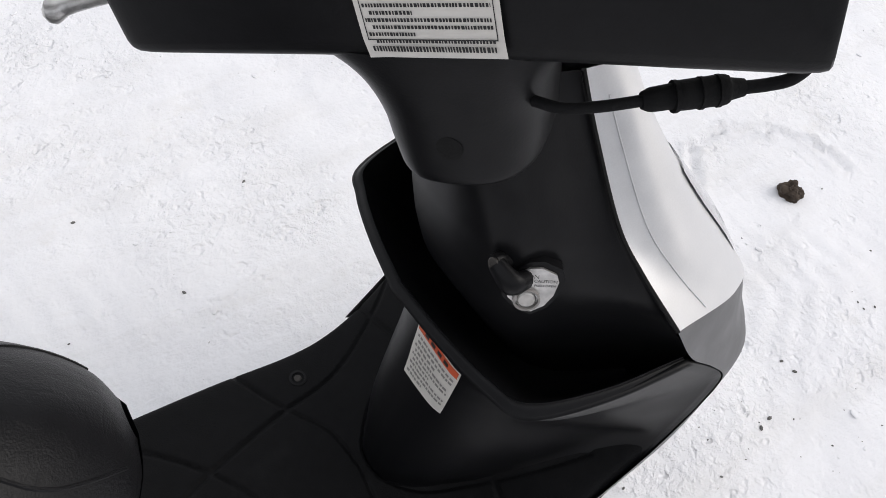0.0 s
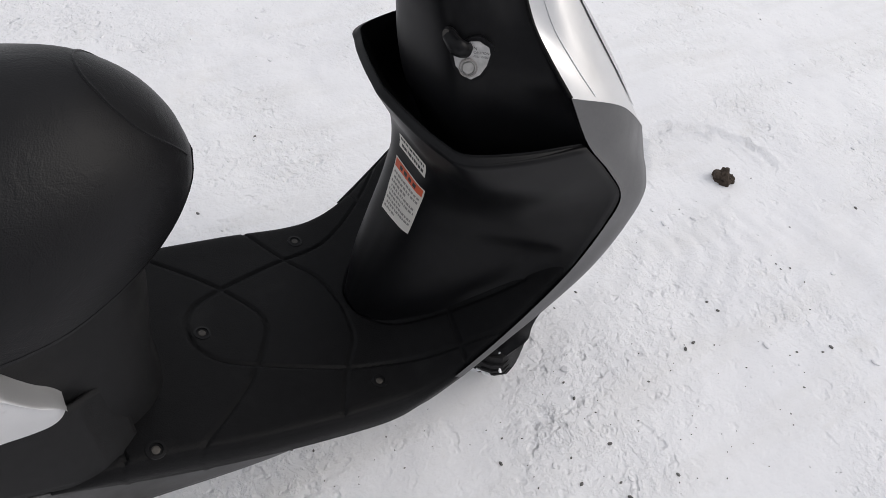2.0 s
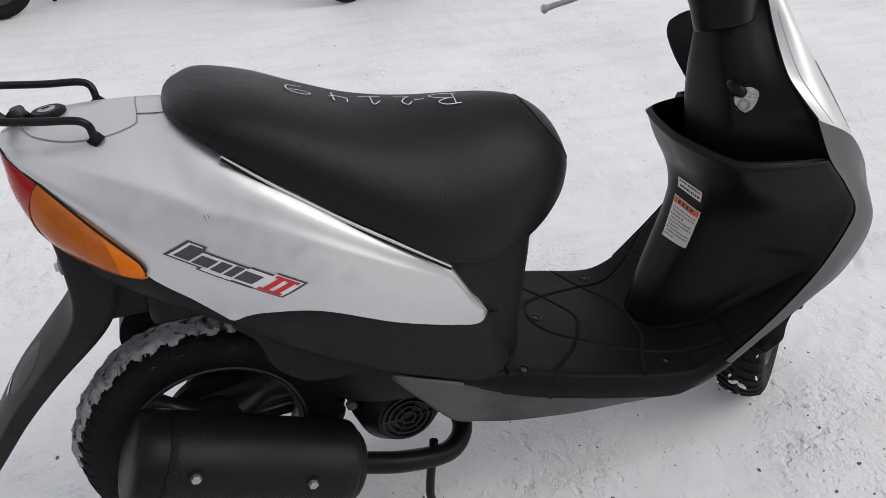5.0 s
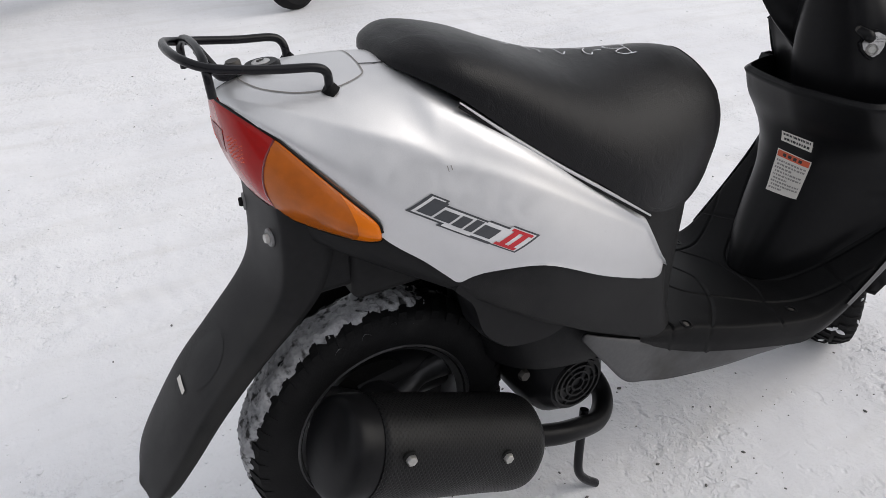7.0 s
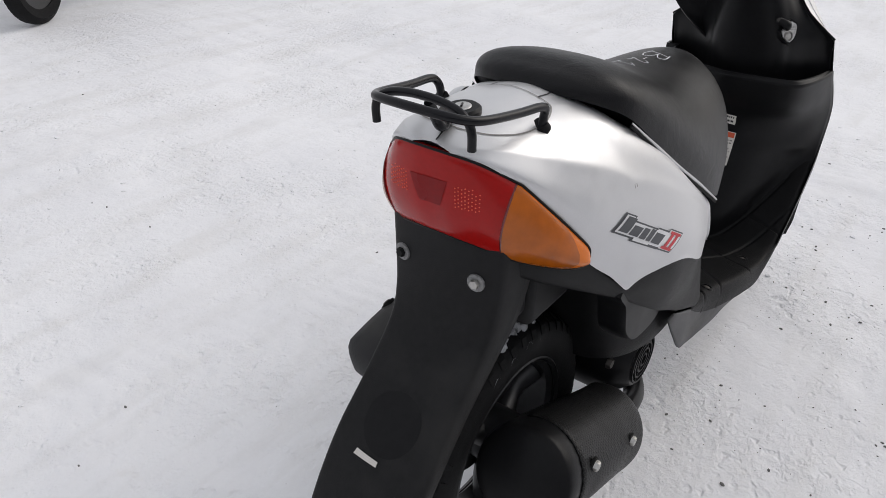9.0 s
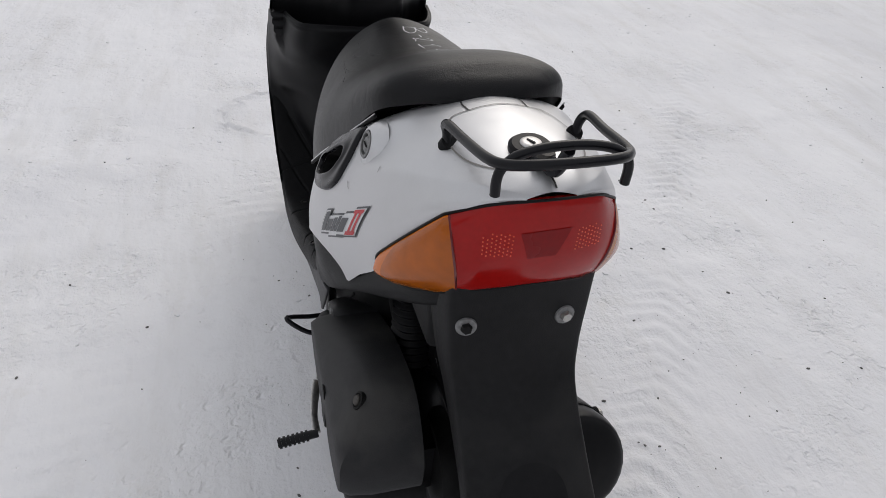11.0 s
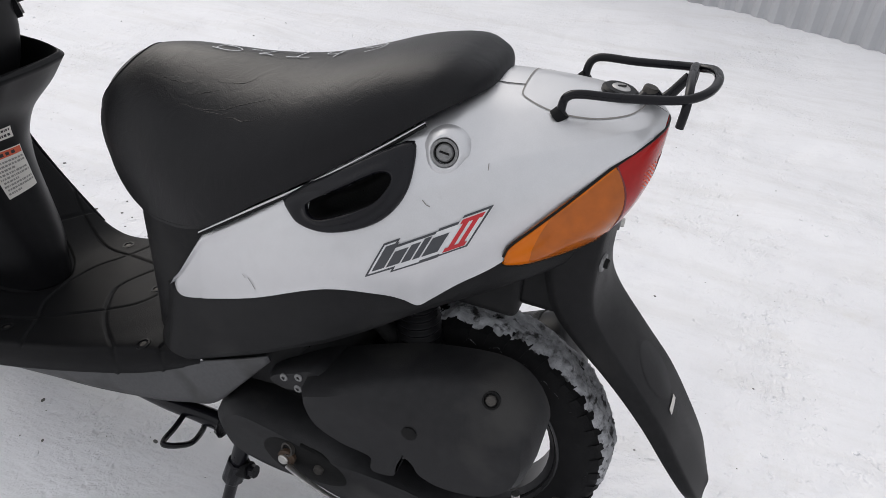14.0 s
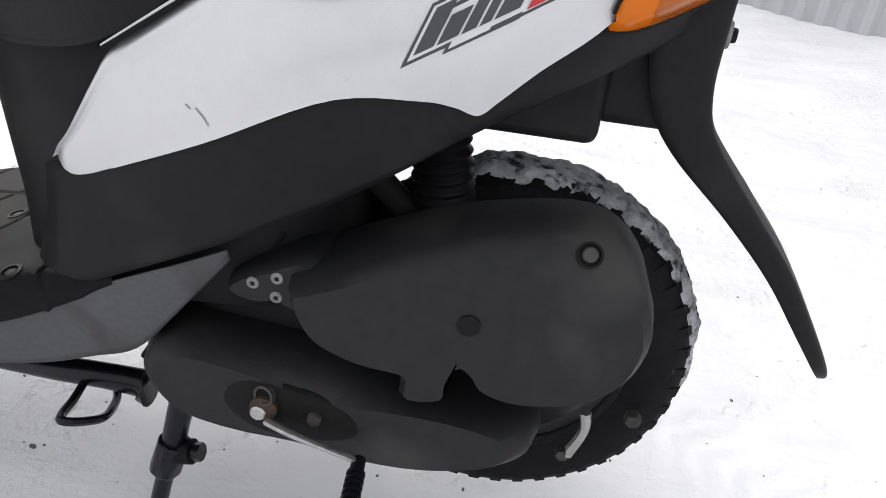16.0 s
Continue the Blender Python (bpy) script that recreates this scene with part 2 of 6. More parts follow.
def sheet(rows, nu, nv, closed=False, mirror=False, caps=False, bm=None):
    """A smooth surface through rows of control points; mirror adds its twin across y = 0."""
    bm = bm or bmesh.new()
    pts = grid(rows, nu, nv, closed)
    for sign in (1, -1) if mirror else (1,):
        v = [[bm.verts.new((q[0], sign * q[1], q[2])) for q in r] for r in pts]
        for j in range(nv - 1):
            for i in range(nu if closed else nu - 1):
                k = (i + 1) % nu
                bm.faces.new((v[j][i], v[j][k], v[j + 1][k], v[j + 1][i]))
        if caps:
            bm.faces.new(v[0])
            bm.faces.new(v[-1])
    bmesh.ops.remove_doubles(bm, verts=bm.verts, dist=1e-5)
    return bm


def tube(path, r, n=10, count=None, bm=None, smooth=True, flat=1.0):
    """A tube along a path; r may be a list of radii along it."""
    bm = bm or bmesh.new()
    pts = [Vector(q) for q in (smooth_line(path, count or max(2, 6 * len(path))) if smooth else path)]
    radii = r if isinstance(r, (list, tuple)) else [r]
    rings = []
    side = None
    for i, q in enumerate(pts):
        d = (pts[min(i + 1, len(pts) - 1)] - pts[max(i - 1, 0)]).normalized()
        if side is None:
            side = d.orthogonal().normalized()
        side = (side - d * side.dot(d)).normalized()
        up = d.cross(side)
        u = i / (len(pts) - 1) * (len(radii) - 1)
        j = min(int(u), max(len(radii) - 2, 0))
        rad = radii[0] if len(radii) == 1 else radii[j] + (radii[j + 1] - radii[j]) * (u - j)
        rings.append([bm.verts.new(q + rad * (math.cos(a) * side + flat * math.sin(a) * up)) for a in (2 * math.pi * k / n for k in range(n))])
    for a, b in zip(rings, rings[1:]):
        for k in range(n):
            bm.faces.new((a[k], a[(k + 1) % n], b[(k + 1) % n], b[k]))
    bm.faces.new(rings[0])
    bm.faces.new(rings[-1])
    return bm


def turned(profile, origin, axis, n=32, bm=None, closed=False):
    """A solid of revolution: profile of (radius, along) about an axis through origin."""
    bm = bm or bmesh.new()
    axis = Vector(axis).normalized()
    side = axis.orthogonal().normalized()
    up = axis.cross(side)
    rings = []
    for r, h in profile:
        c = Vector(origin) + axis * h
        rings.append([bm.verts.new(c + r * (math.cos(a) * side + math.sin(a) * up)) for a in (2 * math.pi * k / n for k in range(n))])
    pairs = list(zip(rings, rings[1:])) + ([(rings[-1], rings[0])] if closed else [])
    for a, b in pairs:
        for k in range(n):
            bm.faces.new((a[k], a[(k + 1) % n], b[(k + 1) % n], b[k]))
    if not closed:
        bm.faces.new(rings[0])
        bm.faces.new(rings[-1])
    return bm


def slab(outline, y0, y1, inset=0.0, bm=None):
    """A plate with an outline in x and z, from y0 to y1; inset draws in its y1 face for a rounded rim."""
    bm = bm or bmesh.new()
    c = np.mean([p for p in outline], axis=0)
    rows = [(y0, 0.0), (y0 + (y1 - y0) * 0.6, 0.0), (y0 + (y1 - y0) * 0.88, inset * 0.35), (y1, inset)]
    loops = []
    for y, k in rows:
        loop = []
        for p in outline:
            d = np.array(c) - p
            q = np.array(p) + d / max(np.linalg.norm(d), 1e-6) * k
            loop.append(bm.verts.new((q[0], y, q[1])))
        loops.append(loop)
    n = len(outline)
    for a, b in zip(loops, loops[1:]):
        for k in range(n):
            bm.faces.new((a[k], a[(k + 1) % n], b[(k + 1) % n], b[k]))
    bm.faces.new(loops[0])
    bm.faces.new(loops[-1])
    return bm


def block(lo, hi, bm=None):
    bm = bm or bmesh.new()
    made = bmesh.ops.create_cube(bm, size=1)["verts"]
    for v in made:
        v.co = Vector([(a + b) / 2 + (b - a) * c for a, b, c in zip(lo, hi, v.co)])
    return bm


def tree_of(*objects):
    verts, faces = [], []
    for ob in objects:
        k = len(verts)
        verts += [v.co.copy() for v in ob.data.vertices]
        faces += [[k + i for i in p.vertices] for p in ob.data.polygons]
    return BVHTree.FromPolygons(verts, faces)


def drape(strips, cast, lift=0.0012, step=0.006, bm=None):
    """Lays flat quads onto a surface. strips: quads of four 2D corners; cast(u, v): place and normal on the surface, or None."""
    bm = bm or bmesh.new()
    for a, b, c, d in strips:
        a, b, c, d = (np.array(q, float) for q in (a, b, c, d))
        nu = max(1, int(max(np.linalg.norm(b - a), np.linalg.norm(c - d)) / step))
        nv = max(1, int(max(np.linalg.norm(d - a), np.linalg.norm(c - b)) / step))
        v = {}
        for i in range(nu + 1):
            for j in range(nv + 1):
                f, g = i / nu, j / nv
                got = cast(*((1 - g) * ((1 - f) * a + f * b) + g * ((1 - f) * d + f * c)))
                if got:
                    v[i, j] = bm.verts.new(got[0] + got[1] * lift)
        for i in range(nu):
            for j in range(nv):
                q = [v.get(k) for k in ((i, j), (i + 1, j), (i + 1, j + 1), (i, j + 1))]
                if all(q):
                    bm.faces.new(q)
    bmesh.ops.remove_doubles(bm, verts=bm.verts, dist=2e-5)
    return bm


def line_quads(pts, w):
    """Quads of width w along a 2D line."""
    p = [np.array(q, float) for q in pts]
    offs = []
    for i in range(len(p)):
        d = p[min(i + 1, len(p) - 1)] - p[max(i - 1, 0)]
        d /= max(np.linalg.norm(d), 1e-9)
        offs.append(np.array([-d[1], d[0]]) * w / 2)
    return [(p[i] + offs[i], p[i + 1] + offs[i + 1], p[i + 1] - offs[i + 1], p[i] - offs[i]) for i in range(len(p) - 1)]


def caster(tree, start, way, flat):
    """A cast for drape(): flat(u, v) gives the ray's start on a plane."""
    way = Vector(way).normalized()

    def cast(u, v):
        hit, normal, _, _ = tree.ray_cast(Vector(flat(u, v)) + Vector(start), way)
        if hit is None:
            return None
        return hit, (normal if normal.dot(way) < 0 else -normal)

    return cast


# ---- ground ----
SLOPE = 0.027


TRACK_A, TRACK_B = Vector((2.9, -2.15)), Vector((-0.2, -0.20))
TRACK_D = (TRACK_B - TRACK_A).normalized()
TRACK_N = Vector((-TRACK_D.y, TRACK_D.x))
TRACE = [(1.60, 0.22), (1.66, 0.30), (1.75, 0.30), (1.84, 0.25), (1.90, 0.17), (1.91, 0.10)]


def rut(x, y, origin, d, n, width, depth, pitch):
    """Relief of a tyre's print along a line: a shallow bed with chevron lugs."""
    u, v = (x - origin.x) * d.x + (y - origin.y) * d.y, (x - origin.x) * n.x + (y - origin.y) * n.y
    if abs(v) > width or u < 0:
        return 0.0
    u += 0.02 * noise.noise((x * 6, y * 6, 40.0))
    v += 0.03 * noise.noise((x * 3, y * 3, 44.0)) + 0.012 * noise.noise((x * 14, y * 14, 48.0))
    fade = max(0.0, 1 - (abs(v) / width) ** 4) * (0.5 + 0.5 * max(-1, min(1, 2.2 * noise.noise((u * 2.2, 3.1, v)))))
    lug = 0.5 + 0.5 * math.copysign(min(1, abs(2 * math.sin(2 * math.pi * (u - abs(v) * 0.7) / pitch))), math.sin(2 * math.pi * (u - abs(v) * 0.7) / pitch))
    return fade * (-depth * 0.45 + depth * lug)


def ground_height(x, y):
    near = math.exp(-((x - 0.5) ** 2 + y**2) / 1.6)
    h = SLOPE * max(min(y, 4.0), -4.0)
    h += (1 - 0.8 * near) * 0.03 * noise.noise((x * 1.1, y * 1.1, 3.0)) + 0.007 * noise.noise((x * 4, y * 4, 7.0))
    if abs(x) < 9 and abs(y) < 9:
        lumps = noise.noise((x * 1.7, y * 1.7, 21.0)) + 0.25
        rough = max(0.15, min(1.0, lumps * 2))
        h += rough * (0.005 * noise.noise((x * 11, y * 11, 1.0)) + 0.003 * max(0.0, noise.noise((x * 24, y * 24, 5.0))))
        if y < 0.6:
            h += rut(x, y, TRACK_A, TRACK_D, TRACK_N, 0.095, 0.008, 0.050)
        # a broad vehicle print that passes under the front wheel
        h += rut(x, y, Vector((3.0, -0.69)), Vector((-0.91, 0.42)).normalized(), Vector((0.42, 0.91)).normalized(), 0.15, 0.004, 0.055)
        for (ax, ay), (bx, by) in zip(TRACE, TRACE[1:]):
            l2 = (bx - ax) ** 2 + (by - ay) ** 2
            f = max(0.0, min(1.0, ((x - ax) * (bx - ax) + (y - ay) * (by - ay)) / l2))
            dist = math.hypot(x - ax - f * (bx - ax), y - ay - f * (by - ay))
            if dist < 0.022:
                h += 0.008 * math.cos(dist / 0.022 * math.pi) * (-1 if dist < 0.011 else -0.7)
    # long soft ridges from wheels that passed along the fence
    across, along_way = (y + 0.57 * x) / 1.151, (x - 0.57 * y) / 1.151
    span = max(0.0, min(1.0, (-across - 0.75) / 0.5)) * max(0.0, min(1.0, (across + 4.2) / 1.0))
    if span:
        h += span * (0.022 * noise.noise((across * 2.6, along_way * 0.30, 60.0)) + 0.012 * noise.noise((across * 6.5, along_way * 0.7, 61.0)))
    # the wheel in front stands on a low swell of packed snow
    h += 0.018 * math.exp(-((x - 1.045) ** 2 + y**2) / 0.16)
    bank = (-(y + 0.57 * x) - 2.5) / 1.7
    h += 0.15 * max(0.0, min(1.0, bank)) * (1 + 0.6 * noise.noise((x * 0.9, y * 0.9, 9.0)))
    return h


def spaced():
    out, x, step = [0.0], 0.0, 0.0125
    while x < 600:
        step = 0.0125 if x < 1.75 else min(step * 1.06, 60)
        x += step
        out.append(x)
    return [-v for v in reversed(out[1:])] + out


LINE = spaced()
COUNT = len(LINE)
me = bpy.data.meshes.new("ground")
me.from_pydata([(x + 0.5, y, ground_height(x + 0.5, y)) for y in LINE for x in LINE], [],
               [(j * COUNT + i, j * COUNT + i + 1, (j + 1) * COUNT + i + 1, (j + 1) * COUNT + i) for j in range(COUNT - 1) for i in range(COUNT - 1)])
me.materials.append(SNOW)
me.polygons.foreach_set("use_smooth", [True] * len(me.polygons))
ground = tagged(new("ground", me), "trampled white snow with grit and tyre tracks", "snow ground", kind="structure")

# ---- the scooter ----
scooter = tagged(new("motor_scooter"), "silver and black motor scooter on its stand in snow", "motor scooter")

# Seat
SEAT_X = [0.040, 0.046, 0.06, 0.09, 0.145, 0.204, 0.269, 0.342, 0.41, 0.46, 0.505, 0.543, 0.566, 0.575]
SEAT_TOP = [0.757, 0.767, 0.774, 0.780, 0.770, 0.750, 0.731, 0.718, 0.711, 0.706, 0.694, 0.666, 0.630, 0.60]
SEAT_LOW = [0.752, 0.750, 0.744, 0.727, 0.684, 0.641, 0.597, 0.547, 0.530, 0.530, 0.538, 0.553, 0.570, 0.585]
SEAT_W = [0.022, 0.050, 0.078, 0.104, 0.119, 0.130, 0.140, 0.148, 0.145, 0.133, 0.112, 0.082, 0.050, 0.018]
rows = []
for x, t, l, w in zip(SEAT_X, SEAT_TOP, SEAT_LOW, SEAT_W):
    ring = []
    for k in range(17):
        a = math.pi * k / 16
        c, s = math.cos(a), math.sin(a)
        tall = (t - l) / 0.2
        n = 1.78 + 0.82 * max(0.0, min(1.0, (0.30 - x) / 0.18))
        y = w * math.copysign(abs(c) ** (2 / n), c)
        y *= 1 + 0.01 * tall * math.sin(2 * min(a, math.pi - a))
        y *= 1 - max(0.0, (x - 0.36) / 0.2) * 0.3 * (1 - abs(s)) ** 2
        dish = 0.005 * math.exp(-(((x - 0.26) / 0.10) ** 2)) * max(0.0, 1 - (y / 0.10) ** 2)
        ring.append((x, y, l + (t - l) * abs(s) ** (2 / (n + 0.35)) - dish * abs(s)))
    rows.append(ring)
bm = sheet(rows, 33, 60)
seat = part("seat", bm, SEAT, scooter, "black vinyl saddle with creases", 60)
under = [[(r[0][0] + 0.002, r[0][1] * f, r[0][2] + 0.004) for f in (1, 0.5, 0, -0.5, -1)] for r in rows]
part("seat_base", sheet(under, 9, 40), BLACK, seat)

# Silver rear body: stations along x of (y, z) from the lower edge up to the middle
BODY = [
    (-0.133, (0.022, 0.738), (0.022, 0.740), (0.016, 0.742), (0.008, 0.744), (0, 0.745)),
    (-0.121, (0.054, 0.732), (0.053, 0.737), (0.040, 0.745), (0.02, 0.749), (0, 0.751)),
    (-0.094, (0.081, 0.706), (0.082, 0.717), (0.066, 0.740), (0.035, 0.753), (0, 0.758)),
    (-0.060, (0.100, 0.667), (0.102, 0.69), (0.083, 0.728), (0.045, 0.753), (0, 0.762)),
    (-0.015, (0.121, 0.602), (0.126, 0.65), (0.105, 0.713), (0.055, 0.750), (0, 0.764)),
    (0.030, (0.134, 0.563), (0.141, 0.62), (0.120, 0.695), (0.065, 0.743), (0, 0.762)),
    (0.054, (0.139, 0.540), (0.150, 0.597), (0.129, 0.679), (0.084, 0.735), (0, 0.757)),
    (0.068, (0.1425, 0.5285), (0.154, 0.589), (0.133, 0.671), (0.091, 0.729), (0, 0.753)),
    (0.085, (0.147, 0.5335), (0.157, 0.585), (0.137, 0.665), (0.098, 0.720), (0, 0.745)),
    (0.110, (0.155, 0.537), (0.162, 0.58), (0.142, 0.655), (0.109, 0.704), (0, 0.73)),
    (0.170, (0.171, 0.5335), (0.170, 0.567), (0.153, 0.624), (0.121, 0.668), (0, 0.695)),
    (0.260, (0.166, 0.4875), (0.165, 0.525), (0.154, 0.570), (0.129, 0.598), (0, 0.61)),
    (0.337, (0.151, 0.450), (0.151, 0.485), (0.146, 0.522), (0.132, 0.546), (0, 0.55)),
    (0.350, (0.147, 0.444), (0.148, 0.478), (0.144, 0.508), (0.133, 0.529), (0, 0.53)),
    (0.370, (0.142, 0.4345), (0.143, 0.458), (0.141, 0.480), (0.135, 0.494), (0, 0.49)),
    (0.386, (0.138, 0.4295), (0.139, 0.444), (0.138, 0.458), (0.133, 0.467), (0, 0.46)),
    (0.396, (0.135, 0.4315), (0.136, 0.440), (0.135, 0.450), (0.131, 0.456), (0, 0.45)),
    (0.403, (0.130, 0.437), (0.130, 0.439), (0.130, 0.441), (0.128, 0.442), (0, 0.44)),
]
rows = []
for x, *pts in BODY:
    # a tighter bend at the shoulder, between the flank and the top
    p = [Vector((y, z)) for y, z in pts]
    p = p[:2] + [p[2].lerp(p[1], 0.2), p[2].lerp(p[3], 0.15)] + p[3:]
    rows.append([(x, q.x, q.y) for q in p])
bm = sheet(rows, 46, 90, mirror=True)
inner_verts = [v for v in bm.verts if not v.is_boundary]
for _ in range(14):
    bmesh.ops.smooth_vert(bm, verts=inner_verts, factor=0.5, use_axis_x=True, use_axis_y=True, use_axis_z=True)
body = part("rear_body_panel", bm, SILVER, scooter, "silver painted plastic rear body", 50)
BODY_TREE = tree_of(body)


def body_side(sign):
    return caster(BODY_TREE, (0, 0, 0), (0, -sign, 0), lambda x, z: (x, sign * 0.4, z))


BODY_TOP = caster(BODY_TREE, (0, 0, 0), (0, 0, -1), lambda x, y: (x, y, 1.2))

# Dark lower side panels
LOWER = [
    (-0.105, (0.058, 0.655), (0.056, 0.63), (0.052, 0.610)),
    (-0.060, (0.096, 0.628), (0.094, 0.60), (0.086, 0.580)),
    (-0.010, (0.119, 0.598), (0.117, 0.57), (0.108, 0.552)),
    (0.065, (0.140, 0.534), (0.138, 0.52), (0.132, 0.510)),
    (0.120, (0.156, 0.540), (0.155, 0.505), (0.146, 0.474)),
    (0.170, (0.169, 0.540), (0.165, 0.49), (0.154, 0.442)),
    (0.215, (0.169, 0.518), (0.164, 0.46), (0.157, 0.418)),
    (0.260, (0.165, 0.493), (0.161, 0.44), (0.157, 0.392)),
    (0.337, (0.150, 0.463), (0.152, 0.40), (0.153, 0.352)),
    (0.400, (0.132, 0.434), (0.143, 0.375), (0.151, 0.321)),
    (0.418, (0.121, 0.425), (0.130, 0.372), (0.148, 0.316)),
    (0.434, (0.109, 0.415), (0.117, 0.362), (0.137, 0.317)),
    (0.448, (0.097, 0.400), (0.103, 0.355), (0.121, 0.318)),
]
rows = [[(x, y - 0.002, z + 0.003) for y, z in pts] for x, *pts in LOWER]
lower = thick(part("lower_side_panel", sheet(rows, 12, 50, mirror=True), DARK, scooter, "dark grey textured plastic skirt"), 0.004)

# Post between seat and floorboard
POST = [(0.312, 0.17, 0.497, 0.124), (0.335, 0.165, 0.495, 0.128), (0.37, 0.16, 0.494, 0.129), (0.41, 0.155, 0.500, 0.124), (0.45, 0.15, 0.506, 0.119), (0.49, 0.145, 0.510, 0.117), (0.535, 0.14, 0.510, 0.112), (0.575, 0.14, 0.46, 0.100)]
rows = []
for z, x0, x1, w in POST:
    ring = []
    for k in range(24):
        a = 2 * math.pi * k / 24
        c, s = math.cos(a), math.sin(a)
        ring.append(((x0 + x1) / 2 + (x1 - x0) / 2 * math.copysign(abs(c) ** 0.82, c), w * math.copysign(abs(s) ** 0.66, s), z))
    rows.append(ring)
part("seat_post_cover", sheet(rows, 72, 24, closed=True), DARK, scooter, "dark plastic column under the seat")

# Floorboard, rising at the front edges into the leg shield
FLOOR_LINE = [(0.36, 0.345), (0.459, 0.325), (0.552, 0.296), (0.64, 0.272), (0.728, 0.249), (0.78, 0.248), (0.83, 0.272), (0.88, 0.318), (0.93, 0.365), (0.965, 0.405)]
FLOOR_W = [0.150, 0.155, 0.164, 0.170, 0.172, 0.173, 0.174, 0.175, 0.175, 0.175]
rows = []
for (x, z), w in zip(FLOOR_LINE, FLOOR_W):
    hang = max(0.1, min(1.0, (x - 0.33) / 0.09))
    hang *= 1.4 if x < 0.75 else 1.0
    half = [(w - 0.003, z - 0.032 * hang), (w, z - 0.018 * hang), (w - 0.003, z - 0.006 * hang), (w - 0.012, z), (w * 0.7, z), (w * 0.47, z), (w * 0.23, z)]
    rows.append([(x, y, h) for y, h in half] + [(x, 0, z)] + [(x, -y, h) for y, h in half[::-1]])
GROOVES = [
    [(0.536, 0), (0.540, 0.022), (0.558, 0.046), (0.594, 0.064), (0.65, 0.085), (0.699, 0.101), (0.763, 0.116), (0.84, 0.149), (0.881, 0.174)],
    [(0.485, 0.168), (0.559, 0.106), (0.598, 0.064), (0.625, 0.022), (0.631, 0)],
    [(0.663, 0.165), (0.699, 0.101), (0.730, 0.056), (0.740, 0)],
    [(0.832, 0.172), (0.848, 0.095)],
    [(0.751, 0), (0.755, 0.022), (0.783, 0.057), (0.828, 0.085), (0.878, 0.117), (0.925, 0.142)],
    [(0.415, 0.16), (0.43, 0.14), (0.425, 0.12), (0.45, 0.09)],
]
bm = sheet(rows, 253, 320)
lines = [np.array(smooth_line([(x, y, 0) for x, y in g], 40))[:, :2] for g in GROOVES]
segs = np.concatenate([np.stack([l[:-1], l[1:]], 1) for l in lines])
flat = np.array([(v.co.x, abs(v.co.y)) for v in bm.verts])
near = np.full(len(flat), 9.0)
for p, q in segs:
    f = np.clip(((flat - p) @ (q - p)) / max((q - p) @ (q - p), 1e-12), 0, 1)
    near = np.minimum(near, np.linalg.norm(flat - p - f[:, None] * (q - p), axis=1))
for v, dist in zip(bm.verts, near):
    if dist < 0.0032:
        v.co.z -= 0.0028 * (1 - (dist / 0.0032) ** 2)
floorboard = part("floorboard", bm, FLOOR, scooter, "black textured plastic footboard with curved grooves")
FLOOR_TREE = tree_of(floorboard)
FLOOR_CAST = caster(FLOOR_TREE, (0, 0, 0), (0, 0, -1), lambda x, y: (x, y, 0.9))

# Grey skirt under the footboard edge, its shade worked into the colour
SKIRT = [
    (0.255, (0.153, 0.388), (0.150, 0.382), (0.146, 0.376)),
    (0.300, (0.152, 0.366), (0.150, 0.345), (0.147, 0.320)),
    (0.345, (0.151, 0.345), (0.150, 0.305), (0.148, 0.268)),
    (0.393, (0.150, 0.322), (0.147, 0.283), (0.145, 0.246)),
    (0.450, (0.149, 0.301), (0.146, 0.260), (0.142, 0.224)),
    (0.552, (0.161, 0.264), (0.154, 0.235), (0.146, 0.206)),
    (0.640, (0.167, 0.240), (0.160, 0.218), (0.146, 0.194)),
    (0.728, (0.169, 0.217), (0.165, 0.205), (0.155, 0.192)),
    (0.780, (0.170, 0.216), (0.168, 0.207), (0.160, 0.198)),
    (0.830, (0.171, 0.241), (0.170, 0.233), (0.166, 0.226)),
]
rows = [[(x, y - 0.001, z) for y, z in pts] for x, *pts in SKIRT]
thick(part("under_skirt", sheet(rows, 10, 50, mirror=True), GRIMY_SHADED, scooter, "grimy grey plastic under the footboard, darkened for shade"), 0.003)
rows = [[(x, f * (pts[-1][0] - 0.006), pts[-1][1] + 0.008 + 0.01 * (1 - abs(f))) for f in (1, 0.5, 0, -0.5, -1)] for x, *pts in SKIRT[4:]]
part("underside", sheet(rows, 9, 30), BLACK, scooter)

